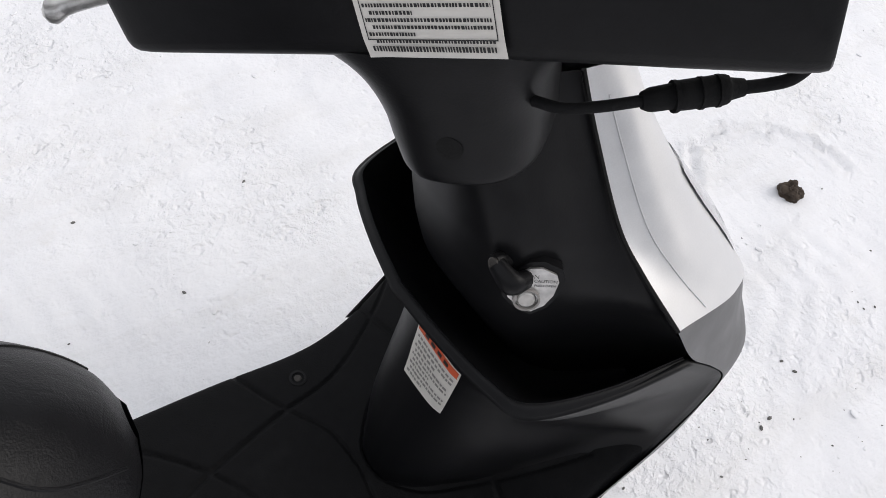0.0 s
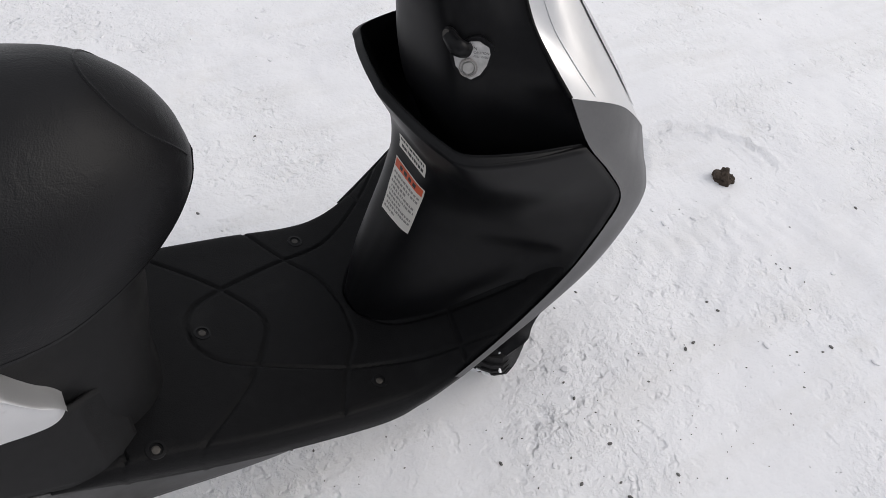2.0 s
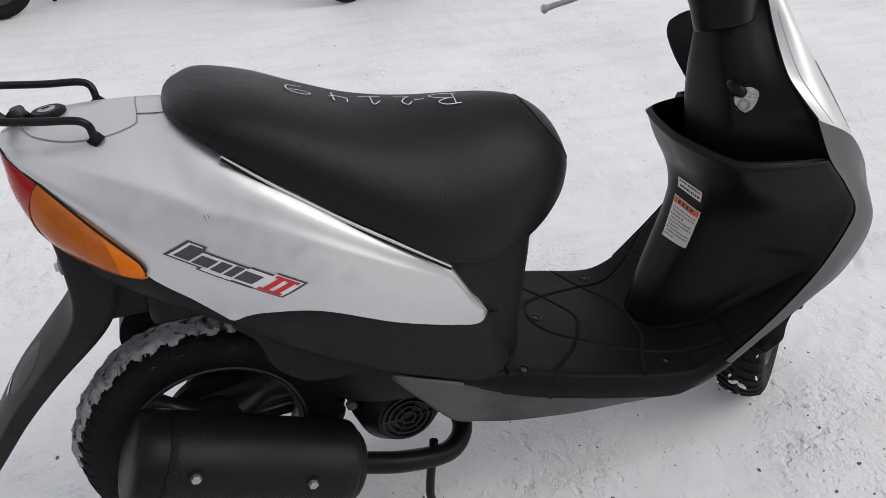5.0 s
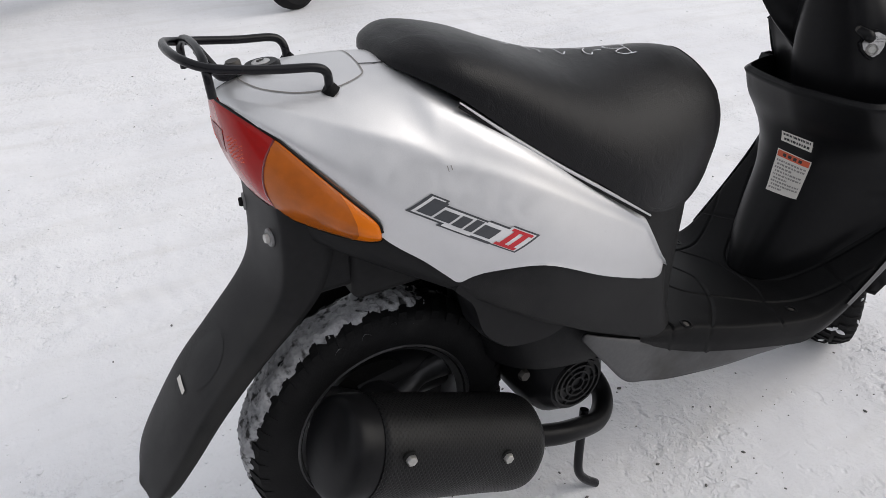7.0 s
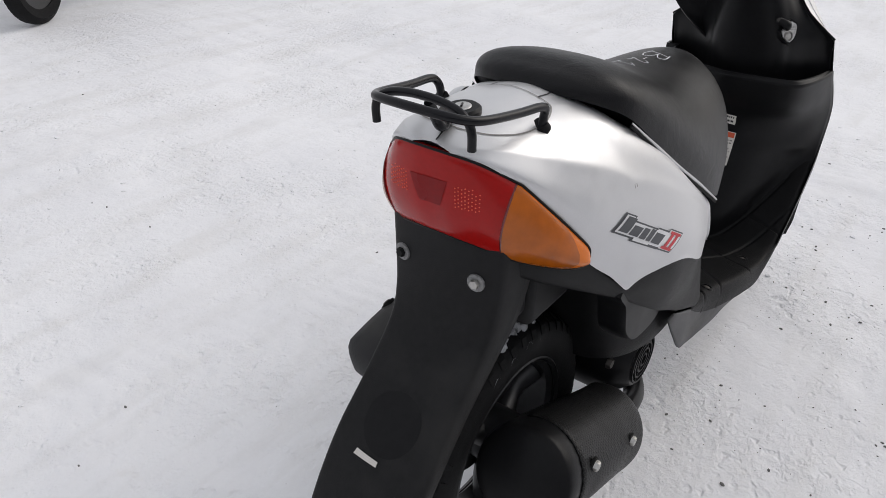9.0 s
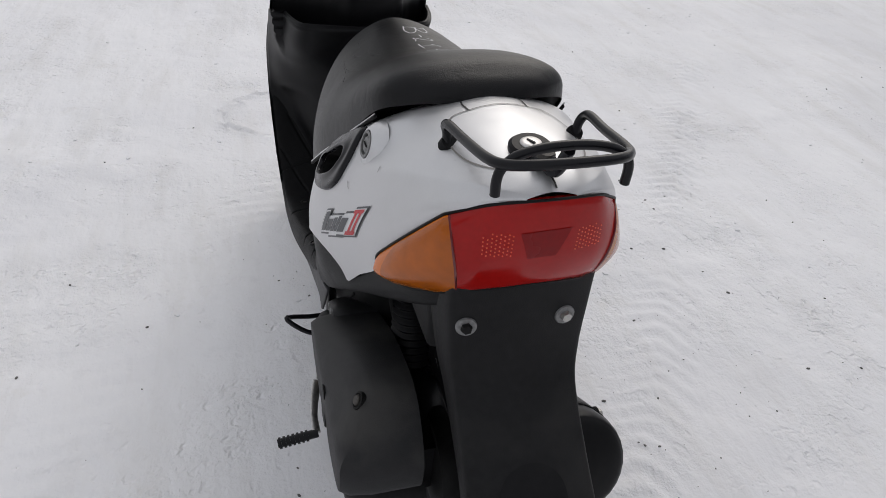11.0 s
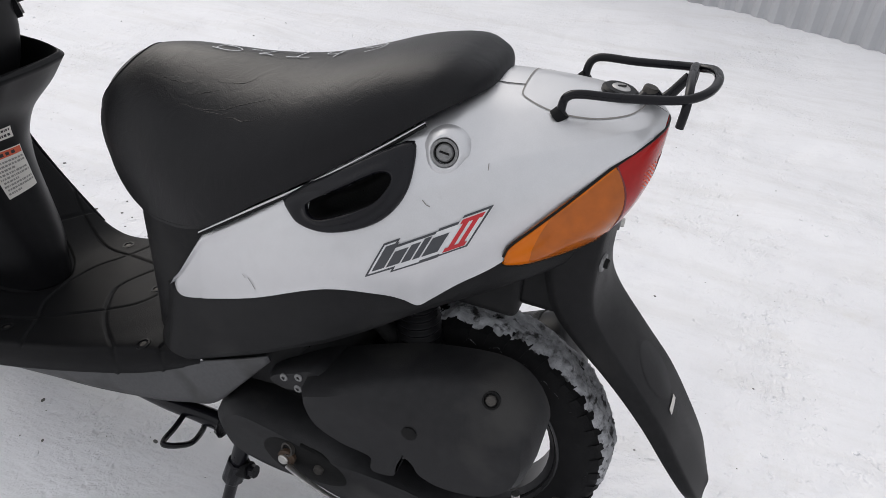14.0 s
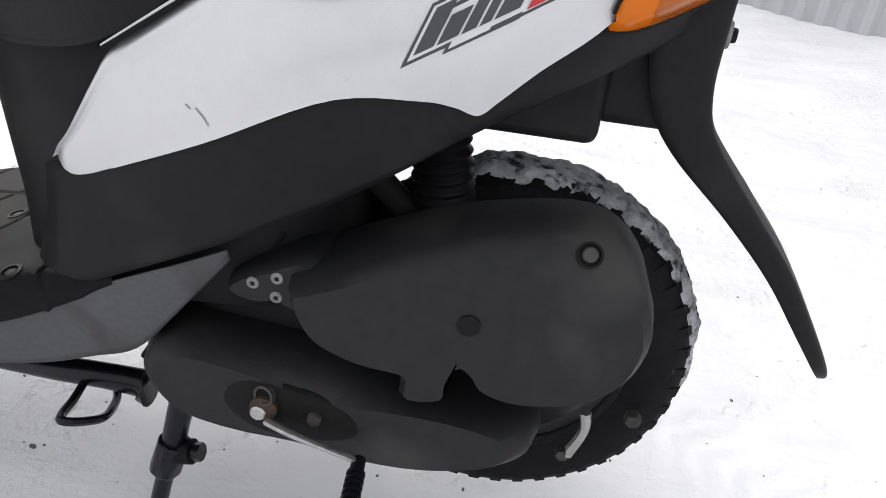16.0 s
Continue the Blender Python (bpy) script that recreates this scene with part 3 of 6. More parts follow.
# Inner leg shield: levels of (x, y) from the middle to the edge
INNER = [
    (0.243, (0.752, 0), (0.757, 0.022), (0.785, 0.052), (0.825, 0.078), (0.87, 0.11), (0.90, 0.173)),
    (0.262, (0.757, 0), (0.762, 0.025), (0.785, 0.050), (0.812, 0.068), (0.87, 0.11), (0.93, 0.173)),
    (0.300, (0.768, 0), (0.773, 0.032), (0.798, 0.062), (0.838, 0.085), (0.868, 0.104), (0.93, 0.174)),
    (0.350, (0.788, 0), (0.793, 0.038), (0.82, 0.070), (0.868, 0.10), (0.914, 0.128), (0.945, 0.175)),
    (0.400, (0.808, 0), (0.812, 0.040), (0.84, 0.075), (0.897, 0.112), (0.947, 0.145), (0.965, 0.175)),
    (0.430, (0.817, 0), (0.821, 0.041), (0.848, 0.078), (0.893, 0.115), (0.938, 0.148), (0.979, 0.174)),
    (0.460, (0.826, 0), (0.829, 0.042), (0.853, 0.082), (0.890, 0.118), (0.935, 0.150), (0.994, 0.173)),
    (0.500, (0.830, 0), (0.832, 0.05), (0.848, 0.095), (0.880, 0.128), (0.935, 0.152), (1.005, 0.170)),
    (0.545, (0.804, 0), (0.807, 0.06), (0.818, 0.108), (0.838, 0.135), (0.895, 0.154), (0.973, 0.166)),
    (0.590, (0.778, 0), (0.782, 0.058), (0.790, 0.108), (0.804, 0.137), (0.862, 0.155), (0.931, 0.164)),
]
rows = [[(x, y, z) for x, y in pts] for z, *pts in INNER]


def slimmer(bm):
    """The rim of the tray reaches a little less far on the left."""
    for v in bm.verts:
        if v.co.y > 0 and v.co.x < 0.9:
            k = max(0.0, min(1.0, (v.co.z - 0.50) / 0.08))
            v.co.y *= 1 - 0.13 * k
            v.co.x += 0.010 * k * min(1.0, v.co.y / 0.1)
    return bm


shield = thick(part("inner_leg_shield", slimmer(sheet(rows, 30, 50, mirror=True)), BLACK, scooter, "black plastic leg shield with open glove box"), 0.005, 0)
SHIELD_TREE = tree_of(shield)
SHIELD_CAST = caster(SHIELD_TREE, (0, 0, 0), (1, 0, 0), lambda y, z: (0.5, y, z))

# Glove box: rim, hollow and the wall behind it
rows = [
    [(0.778, 0, 0.590), (0.782, 0.058, 0.590), (0.790, 0.108, 0.590), (0.804, 0.137, 0.590), (0.862, 0.155, 0.590), (0.931, 0.164, 0.588)],
    [(0.784, 0, 0.593), (0.787, 0.056, 0.594), (0.795, 0.104, 0.595), (0.808, 0.132, 0.595), (0.863, 0.151, 0.593), (0.930, 0.160, 0.590)],
    [(0.790, 0, 0.588), (0.793, 0.054, 0.588), (0.800, 0.101, 0.588), (0.813, 0.128, 0.588), (0.864, 0.147, 0.588), (0.929, 0.157, 0.585)],
    [(0.840, 0, 0.52), (0.840, 0.05, 0.52), (0.843, 0.08, 0.52), (0.850, 0.105, 0.52), (0.885, 0.128, 0.52), (0.928, 0.145, 0.53)],
    [(0.870, 0, 0.50), (0.870, 0.045, 0.50), (0.873, 0.065, 0.50), (0.880, 0.08, 0.50), (0.905, 0.10, 0.50), (0.932, 0.125, 0.51)],
    [(0.900, 0, 0.52), (0.900, 0.045, 0.52), (0.903, 0.065, 0.52), (0.910, 0.085, 0.52), (0.928, 0.105, 0.53), (0.945, 0.12, 0.54)],
    [(0.900, 0, 0.60), (0.900, 0.055, 0.60), (0.906, 0.08, 0.60), (0.915, 0.105, 0.60), (0.930, 0.125, 0.60), (0.945, 0.14, 0.605)],
]
part("glove_box", slimmer(sheet(rows, 30, 40, mirror=True)), BLACK, scooter, "black plastic tray with rounded rim")
# Steering column cover and the walls beside it, out to the shield's edge
COLUMN = [
    (0.500, (0.965, 0.150), (0.950, 0.135), (0.915, 0.112), (0.880, 0.090), (0.862, 0.060), (0.858, 0)),
    (0.560, (0.945, 0.154), (0.936, 0.142), (0.905, 0.118), (0.866, 0.096), (0.838, 0.070), (0.832, 0)),
    (0.592, (0.934, 0.1585), (0.930, 0.146), (0.898, 0.120), (0.858, 0.098), (0.827, 0.074), (0.818, 0)),
    (0.630, (0.912, 0.156), (0.910, 0.142), (0.886, 0.117), (0.850, 0.096), (0.819, 0.076), (0.809, 0)),
    (0.656, (0.896, 0.154), (0.896, 0.136), (0.876, 0.112), (0.845, 0.0925), (0.815, 0.074), (0.805, 0)),
    (0.685, (0.887, 0.119), (0.886, 0.110), (0.870, 0.099), (0.841, 0.086), (0.811, 0.068), (0.801, 0)),
    (0.710, (0.880, 0.094), (0.878, 0.091), (0.864, 0.086), (0.838, 0.079), (0.808, 0.060), (0.798, 0)),
    (0.760, (0.875, 0.061), (0.873, 0.060), (0.858, 0.058), (0.832, 0.055), (0.805, 0.042), (0.796, 0)),
    (0.800, (0.867, 0.044), (0.865, 0.043), (0.856, 0.040), (0.838, 0.035), (0.815, 0.026), (0.806, 0)),
]
rows = []
for z, *pts in COLUMN:
    slim = [(x + 0.006 * (k in (2, 3)), y * (1, 1, 0.86, 0.66, 0.48, 0)[k]) for k, (x, y) in enumerate(pts)]
    rows.append([(x, -y, z) for x, y in pts] + [(x, y, z) for x, y in slim[-2::-1]])
column = part("steering_column_cover", sheet(rows, 66, 50), BLACK, scooter, "black plastic steering column cover", 60)
EAR = [
    ((0.880, 0.050, 0.760), (0.868, 0.110, 0.752), (0.862, 0.135, 0.741)),
    ((0.882, 0.070, 0.735), (0.868, 0.125, 0.730), (0.860, 0.152, 0.726)),
    ((0.884, 0.080, 0.705), (0.870, 0.125, 0.703), (0.860, 0.153, 0.702)),
    ((0.888, 0.080, 0.670), (0.872, 0.108, 0.671), (0.860, 0.127, 0.671)),
    ((0.890, 0.070, 0.640), (0.874, 0.086, 0.645), (0.862, 0.100, 0.648)),
    ((0.892, 0.055, 0.615), (0.876, 0.064, 0.622), (0.866, 0.072, 0.626)),
]
thick(part("shield_flap", sheet(EAR, 14, 24), BLACK, scooter, "black plastic flap beside the column"), 0.005)

# Front fairing: slanted levels from the shield's edge to the nose
FRONT = [
    ((0.867, 0.046, 0.802), (0.892, 0.048, 0.802), (0.912, 0.030, 0.80), (0.920, 0, 0.80)),
    ((0.875, 0.063, 0.760), (0.903, 0.074, 0.757), (0.927, 0.060, 0.752), (0.942, 0, 0.75)),
    ((0.880, 0.097, 0.710), (0.920, 0.107, 0.704), (0.962, 0.080, 0.695), (0.980, 0, 0.69)),
    ((0.887, 0.123, 0.684), (0.950, 0.128, 0.660), (1.030, 0.088, 0.608), (1.054, 0, 0.598)),
    ((0.897, 0.158, 0.656), (0.996, 0.142, 0.606), (1.110, 0.090, 0.505), (1.140, 0, 0.480)),
]
NOSE = [
    ((0.897, 0.1575, 0.656), (0.996, 0.1415, 0.606), (1.110, 0.0895, 0.505), (1.140, 0, 0.480)),
    ((0.934, 0.164, 0.592), (1.026, 0.146, 0.548), (1.130, 0.092, 0.458), (1.166, 0, 0.435)),
    ((0.975, 0.169, 0.545), (1.055, 0.148, 0.507), (1.142, 0.095, 0.427), (1.180, 0, 0.400)),
    ((1.007, 0.173, 0.498), (1.075, 0.152, 0.465), (1.146, 0.098, 0.395), (1.186, 0, 0.370)),
    ((0.996, 0.176, 0.458), (1.062, 0.158, 0.425), (1.132, 0.102, 0.358), (1.170, 0, 0.340)),
    ((0.962, 0.178, 0.398), (1.015, 0.168, 0.370), (1.080, 0.112, 0.318), (1.115, 0, 0.300)),
    ((0.916, 0.178, 0.345), (0.955, 0.170, 0.322), (1.0, 0.115, 0.29), (1.03, 0, 0.28)),
    ((0.864, 0.177, 0.296), (0.89, 0.169, 0.278), (0.92, 0.115, 0.255), (0.94, 0, 0.25)),
    ((0.815, 0.175, 0.255), (0.835, 0.168, 0.24), (0.85, 0.11, 0.225), (0.86, 0, 0.22)),
]
fairing = part("front_fairing", sheet(FRONT, 30, 40, mirror=True), SILVER, scooter, "silver painted front cowl", 60)
part("front_lower_fairing", sheet(NOSE, 24, 40, mirror=True), GREY, scooter, "grey plastic lower front cowl")
front_grid = grid(FRONT, 60, 60)
for s in (1, -1):
    # pressed line beside the shield's edge and the clear signal lens beside the nose
    part("pressed_line", tube([(q[0], s * (q[1] + 0.0002), q[2] + 0.0002) for q in (r[9] for r in front_grid[6:58])], 0.0005, 6, smooth=False), SILVER, fairing)
    part("edge_gap", tube([(q[0], s * q[1], q[2]) for q in (r[0] for r in front_grid)], 0.0016, 6, smooth=False), SOOT_SHADE, fairing)
    bm = bmesh.new()
    lens = []
    for j in range(26, 54):
        f = (j - 26) / 27
        row = []
        for k in range(9):
            q = front_grid[j][min(59, int(36 + 3 * (k / 8) + (k / 8) * 14 * math.sin(math.pi * min(1, 0.12 + 0.8 * f)) ** 0.8))]
            n = Vector((0.75, s * 0.45, 0.45)).normalized() * (0.0016 + 0.0035 * math.sin(math.pi * k / 8) * math.sin(math.pi * f))
            row.append((q[0] + n.x, s * q[1] + n.y, q[2] + n.z))
        lens.append(row)
    part("front_signal", sheet(lens, 16, 28), CLEARGREY, fairing, "clear front turn signal lens")

# Handlebar cover, turned to the left with the front wheel
STEER = radians(42)
AXIS = Vector((-0.4, 0, 0.917)).normalized()
turn_bar = Matrix.Translation((0.81, 0.0, 0.862)) @ Matrix.Rotation(STEER, 4, AXIS)


def bar(x, y, z):
    return turn_bar @ Vector((x, y, z))


def bar_ring(y, x0, x1, z0, z1, k=32, p=0.22):
    ring = []
    for i in range(k):
        c, s = math.cos(2 * math.pi * i / k), math.sin(2 * math.pi * i / k)
        ring.append(tuple(bar((x0 + x1) / 2 + (x1 - x0) / 2 * math.copysign(abs(c) ** p, c), y, (z0 + z1) / 2 + (z1 - z0) / 2 * math.copysign(abs(s) ** p, s))))
    return ring


SPAN = [(0.161, -0.057, 0.020, -0.021, 0.055), (0.159, -0.063, 0.026, -0.025, 0.062), (0.12, -0.065, 0.045, -0.025, 0.078), (0.08, -0.065, 0.06, -0.025, 0.09), (0.04, -0.065, 0.07, -0.025, 0.10), (0.0, -0.065, 0.075, -0.026, 0.104)]
rows = [bar_ring(*r) for r in SPAN] + [bar_ring(-r[0], *r[1:]) for r in SPAN[-2::-1]]
handle_cover = part("handlebar_cover", sheet(rows, 48, 50, closed=True, caps=True), BLACK, scooter, "black plastic handlebar cover")
rows = []
for z, x0, x1, w in [(-0.101, -0.050, 0.046, 0.036), (-0.097, -0.055, 0.050, 0.040), (-0.080, -0.0575, 0.054, 0.042), (-0.060, -0.059, 0.058, 0.044), (-0.043, -0.061, 0.062, 0.051), (-0.030, -0.063, 0.065, 0.063), (-0.018, -0.065, 0.068, 0.082)]:
    rows.append([tuple(bar((x0 + x1) / 2 + (x1 - x0) / 2 * math.copysign(abs(math.cos(a)) ** 0.7, math.cos(a)), w * math.copysign(abs(math.sin(a)) ** 0.75, math.sin(a)), z)) for a in (2 * math.pi * k / 20 for k in range(20))])
neck = part("handlebar_neck", sheet(rows, 48, 24, closed=True, caps=True), BLACK, scooter)
for sign in (1, -1):
    part("handle_grip", tube([bar(-0.02, sign * 0.158, 0.018), bar(-0.025, sign * 0.29, 0.018)], [0.018, 0.017, 0.018], 14), RUBBER, scooter, "black rubber grip")
    part("brake_lever", tube([bar(0.02, sign * 0.165, 0.0), bar(0.015, sign * 0.21, -0.022), bar(0.005, sign * 0.262, -0.030), bar(0.0, sign * 0.276, -0.032), bar(0.0, sign * 0.282, -0.032)], [0.006, 0.005, 0.0045, 0.0055, 0.0085, 0.004], 10, 40), ALU, scooter, "bare metal brake lever")

# Tail light: upper and lower edge stations from the side tip to the middle
LAMP = [(0.1245, -0.014, 0.606, -0.014, 0.600), (0.1240, -0.019, 0.620, -0.017, 0.594), (0.116, -0.038, 0.642, -0.034, 0.595), (0.104, -0.061, 0.668, -0.058, 0.604), (0.084, -0.092, 0.704, -0.090, 0.619),
        (0.071, -0.107, 0.719, -0.104, 0.628), (0.050, -0.124, 0.731, -0.114, 0.635), (0.022, -0.134, 0.737, -0.120, 0.639), (0, -0.136, 0.738, -0.121, 0.640)]
full = LAMP + [(-y, *r) for y, *r in LAMP[-2::-1]]
rows = []
for y, xu, zu, xl, zl in full:
    out = Vector((-1.0, 1.2 * y / 0.12, 0)).normalized() * min(0.011, 0.20 * (zu - zl)) * (0.35 + 0.65 * min(1.0, abs(y) / 0.10))
    rows.append([(xu + 0.012, y * 0.9, zu - 0.001), (xu, y, zu), ((2 * xu + xl) / 3 + out.x, y + out.y, (2 * zu + zl) / 3), ((xu + 2 * xl) / 3 + out.x, y + out.y, (zu + 2 * zl) / 3), (xl + 0.003, y * 0.955, zl), (xl + 0.014, y * 0.87, zl + 0.001)])
# the seam between amber and red bows out towards the middle
for own, side in ((5, 1), (-6, -1)):
    outer_row, inner_row = rows[own - side], rows[own + side]
    rows[own] = [tuple(Vector(p).lerp(Vector(outer_row[j] if f > 0 else inner_row[j]), abs(f))) for j, (p, f) in enumerate(zip(rows[own], (0.6, 0.5, 0.05, -0.15, -0.05, 0.0)))]
rows_lamp = rows
tail_lamp = part("tail_light", sheet(rows[5:-5], 20, 30), RED, scooter, "red tail light lens")
part("turn_signal", sheet(rows[:6], 20, 28), ORANGE, scooter, "orange turn signal lens")
part("turn_signal", sheet(rows[-6:], 20, 28), ORANGE, scooter, "orange turn signal lens")
LAMP_TREE = tree_of(tail_lamp)

# Rear mudguard
MUD = [(0.640, -0.108, 0.075, 0.062), (0.60, -0.107, 0.074, 0.058), (0.545, -0.110, 0.070, 0.046), (0.505, -0.126, 0.066, 0.036), (0.45, -0.174, 0.066, 0.026), (0.40, -0.219, 0.068, 0.022), (0.345, -0.258, 0.067, 0.018), (0.307, -0.283, 0.061, 0.014), (0.287, -0.294, 0.046, 0.009), (0.281, -0.298, 0.024, 0.006)]
rows = []
for z, x, w, d in MUD:
    rows.append([(x + d, w * 1.02, z - d * 0.35), (x + 0.2 * d, w, z - 0.002), (x, w * 0.8, z), (x - 0.004, 0, z), (x, -w * 0.8, z), (x + 0.2 * d, -w, z - 0.002), (x + d, -w * 1.02, z - d * 0.35)])
mudguard = thick(part("mudguard", sheet(rows, 25, 50), DARK, scooter, "dark plastic rear mudguard"), 0.004)

# Rear wheel
HUB = Vector((0.018, 0.0, 0.247))


def wheel(hub, axle, name, label, k_size=1.0, proud=0.0022):
    axle = Vector(axle).normalized()
    prof = [(0.128, -0.030), (0.140, -0.037), (0.160, -0.042), (0.178, -0.041), (0.189, -0.034), (0.195, -0.02), (0.1975, 0), (0.195, 0.02), (0.189, 0.034), (0.178, 0.041), (0.160, 0.042), (0.140, 0.037), (0.128, 0.030)]
    bm = turned([(r * k_size, h) for r, h in prof], hub, axle, 64, closed=True)
    side = axle.orthogonal().normalized()
    up = axle.cross(side)
    w = part(name, bm, RUBBER, scooter, label, 35)
    for s in (1, -1):
        block_mesh = None
        for k in range(46):
            a = 2 * math.pi * k / 46 + (0.068 if s > 0 else 0)
            if block_mesh is None:
                lug = bmesh.new()
                pts = []
                for h, da, r in ((0.004, 0, 0.1985), (0.020, 0.05, 0.1965), (0.036, 0.08, 0.189), (0.041, 0.09, 0.178)):
                    for e in (-0.030, 0.030):
                        pts.append(Vector((s * h, (r + proud) * k_size * math.cos(s * da + e), (r + proud) * k_size * math.sin(s * da + e))))
                v = [lug.verts.new(q) for q in pts]
                low = [lug.verts.new((q.x, q.y * 0.965, q.z * 0.965)) for q in pts]
                for i in range(0, 6, 2):
                    lug.faces.new((v[i], v[i + 1], v[i + 3], v[i + 2]))
                    lug.faces.new((v[i], v[i + 2], low[i + 2], low[i]))
                    lug.faces.new((v[i + 1], v[i + 3], low[i + 3], low[i + 1]))
                lug.faces.new((v[0], v[1], low[1], low[0]))
                lug.faces.new((v[6], v[7], low[7], low[6]))
                bmesh.ops.recalc_face_normals(lug, faces=lug.faces)
                block_mesh = bpy.data.meshes.new("tread_block")
                lug.to_mesh(block_mesh)
                lug.free()
                block_mesh.materials.append(RUBBER)
            ob = new("tread_block", block_mesh)
            c, d = math.cos(a) * side + math.sin(a) * up, -math.sin(a) * side + math.cos(a) * up
            m = Matrix((axle, c, d)).transposed().to_4x4()
            m.translation = hub
            ob.matrix_world = m
            ob.parent = w
    prof = [(0.133, -0.034), (0.130, -0.036), (0.125, -0.028), (0.117, -0.022), (0.117, 0.022), (0.125, 0.028), (0.130, 0.036), (0.133, 0.034)]
    part("rim", turned(prof, hub, axle, 48, closed=True), RIM, w, "dark painted wheel rim")
    hub_part = part("hub", turned([(0.038, -0.045), (0.042, -0.03), (0.042, 0.03), (0.038, 0.045)], hub, axle, 24), RIM, w)
    for k in range(3):
        a = 2 * math.pi * k / 3 + 0.4
        d = math.cos(a) * side + math.sin(a) * up
        part("spoke", tube([hub + d * 0.03, hub + d * 0.075 + axle * 0.008, hub + d * 0.118], [0.022, 0.014, 0.02], 10, 10, flat=0.6), RIM, w)
    return w


rear_wheel = wheel(HUB, (0, 1, 0), "rear_tyre", "black knobbly rear tyre caked with snow", 0.975, 0.0008)
front_wheel = wheel(Vector((1.045, 0.0, 0.213)), (-0.62, 0.77, -0.1), "front_tyre", "black knobbly front tyre with snow crumbs")


def crust(hub, a0, a1, seed):
    """Snow caked on a tyre from angle a0 to a1, measured in the wheel's plane from the front over the top; its edges break off raggedly."""
    bm = bmesh.new()
    rows = []
    na, nh = 220, 41
    for i in range(na + 1):
        a = radians(a0 + (a1 - a0) * i / na)
        row = []
        for j in range(nh):
            h = -0.044 + 0.088 * j / (nh - 1)
            g = min(1.0, abs(h) / 0.040)
            r = 0.1945 - 0.022 * max(0.0, g - 0.35) ** 2 / 0.42
            n1 = noise.noise((a * 4, h * 30, seed)) + 0.7 * noise.noise((a * 12, h * 80, seed + 3)) + 0.45 * noise.noise((a * 34, h * 210, seed + 5)) + 0.25 * noise.noise((a * 80, h * 450, seed + 6))
            end = min(1, 9 * i / na, 4 * (1 - i / na))
            ragged = 0.0046 * (n1 + 0.50) - 0.011 * max(0, g - 0.74 - 0.35 * noise.noise((a * 9, seed, 1.0))) * 3 - 0.010 * (1 - end)
            # lower down, the tread on the muffler's side stays bare
            ragged -= 0.03 * max(0.0, -h / 0.046 - 1.05 + 0.75 * max(0.0, a - 2.2) + 0.5 * noise.noise((a * 7, 2.0, seed)))
            q = hub + Vector((math.cos(a), 0, math.sin(a))) * (r + max(-0.012, ragged))
            row.append(bm.verts.new((q.x, hub.y + h * 0.94, q.z)))
        rows.append(row)
    for r, s in zip(rows, rows[1:]):
        for j in range(nh - 1):
            bm.faces.new((r[j], r[j + 1], s[j + 1], s[j]))
    return bm


part("brake_drum", turned([(0.040, 0.046), (0.066, 0.044), (0.072, 0.034), (0.072, 0.020), (0.0, 0.018)], HUB, (0, 1, 0), 40), SOOT_SHADE, rear_wheel, "sooty brake drum behind the spokes")
part("snow_crust", crust(HUB, 62, 215, 2.0), SNOWCRUST, rear_wheel, "lumpy grey snow stuck to the tyre", 30)

# Engine, belt cover and air cleaner on the left side
CASE = [(0.323, 0.265), (0.317, 0.283), (0.297, 0.299), (0.255, 0.298), (0.163, 0.289), (0.107, 0.276), (0.024, 0.268), (-0.023, 0.250), (-0.012, 0.222), (0.02, 0.205), (0.065, 0.192), (0.134, 0.186), (0.227, 0.199), (0.297, 0.219), (0.317, 0.242)]
CASE = [(x * 1.08, z - 0.012) for x, z in CASE]
case = part("belt_case", slab([tuple(p) for p in smooth_line(CASE, 48, True)], 0.06, 0.162, 0.025), CAST, scooter, "dark cast belt cover with kick starter", 45)
COVER = [(0.193, 0.378), (0.097, 0.422), (0.034, 0.441), (-0.03, 0.449), (-0.068, 0.430), (-0.092, 0.388), (-0.089, 0.348), (-0.074, 0.323), (-0.048, 0.305), (-0.003, 0.294), (0.028, 0.299), (0.038, 0.311), (0.050, 0.317), (0.062, 0.314), (0.068, 0.299), (0.070, 0.281), (0.103, 0.279), (0.108, 0.304), (0.150, 0.313), (0.185, 0.330), (0.200, 0.355), (0.202, 0.371)]
bm = slab([tuple(p) for p in smooth_line(COVER, 72, True)], 0.085, 0.178, 0.012)
top = bm.faces[:][-1]
face_rim = list(top.verts)
bmesh.ops.delete(bm, geom=[top], context="FACES_ONLY")
mid_face = np.mean([v.co[:] for v in face_rim], axis=0)
for k in (0.8, 0.55, 0.3):
    inset = [bm.verts.new(Vector(mid_face) + (Vector(v.co) - Vector(mid_face)) * (k / prev_k)) for prev_k, v in ((0.8 if k == 0.55 else 0.55 if k == 0.3 else 1.0, q) for q in face_rim)]
    for i in range(len(inset)):
        j = (i + 1) % len(inset)
        bm.faces.new((face_rim[i], face_rim[j], inset[j], inset[i]))
    face_rim = inset
bm.faces.new(face_rim)
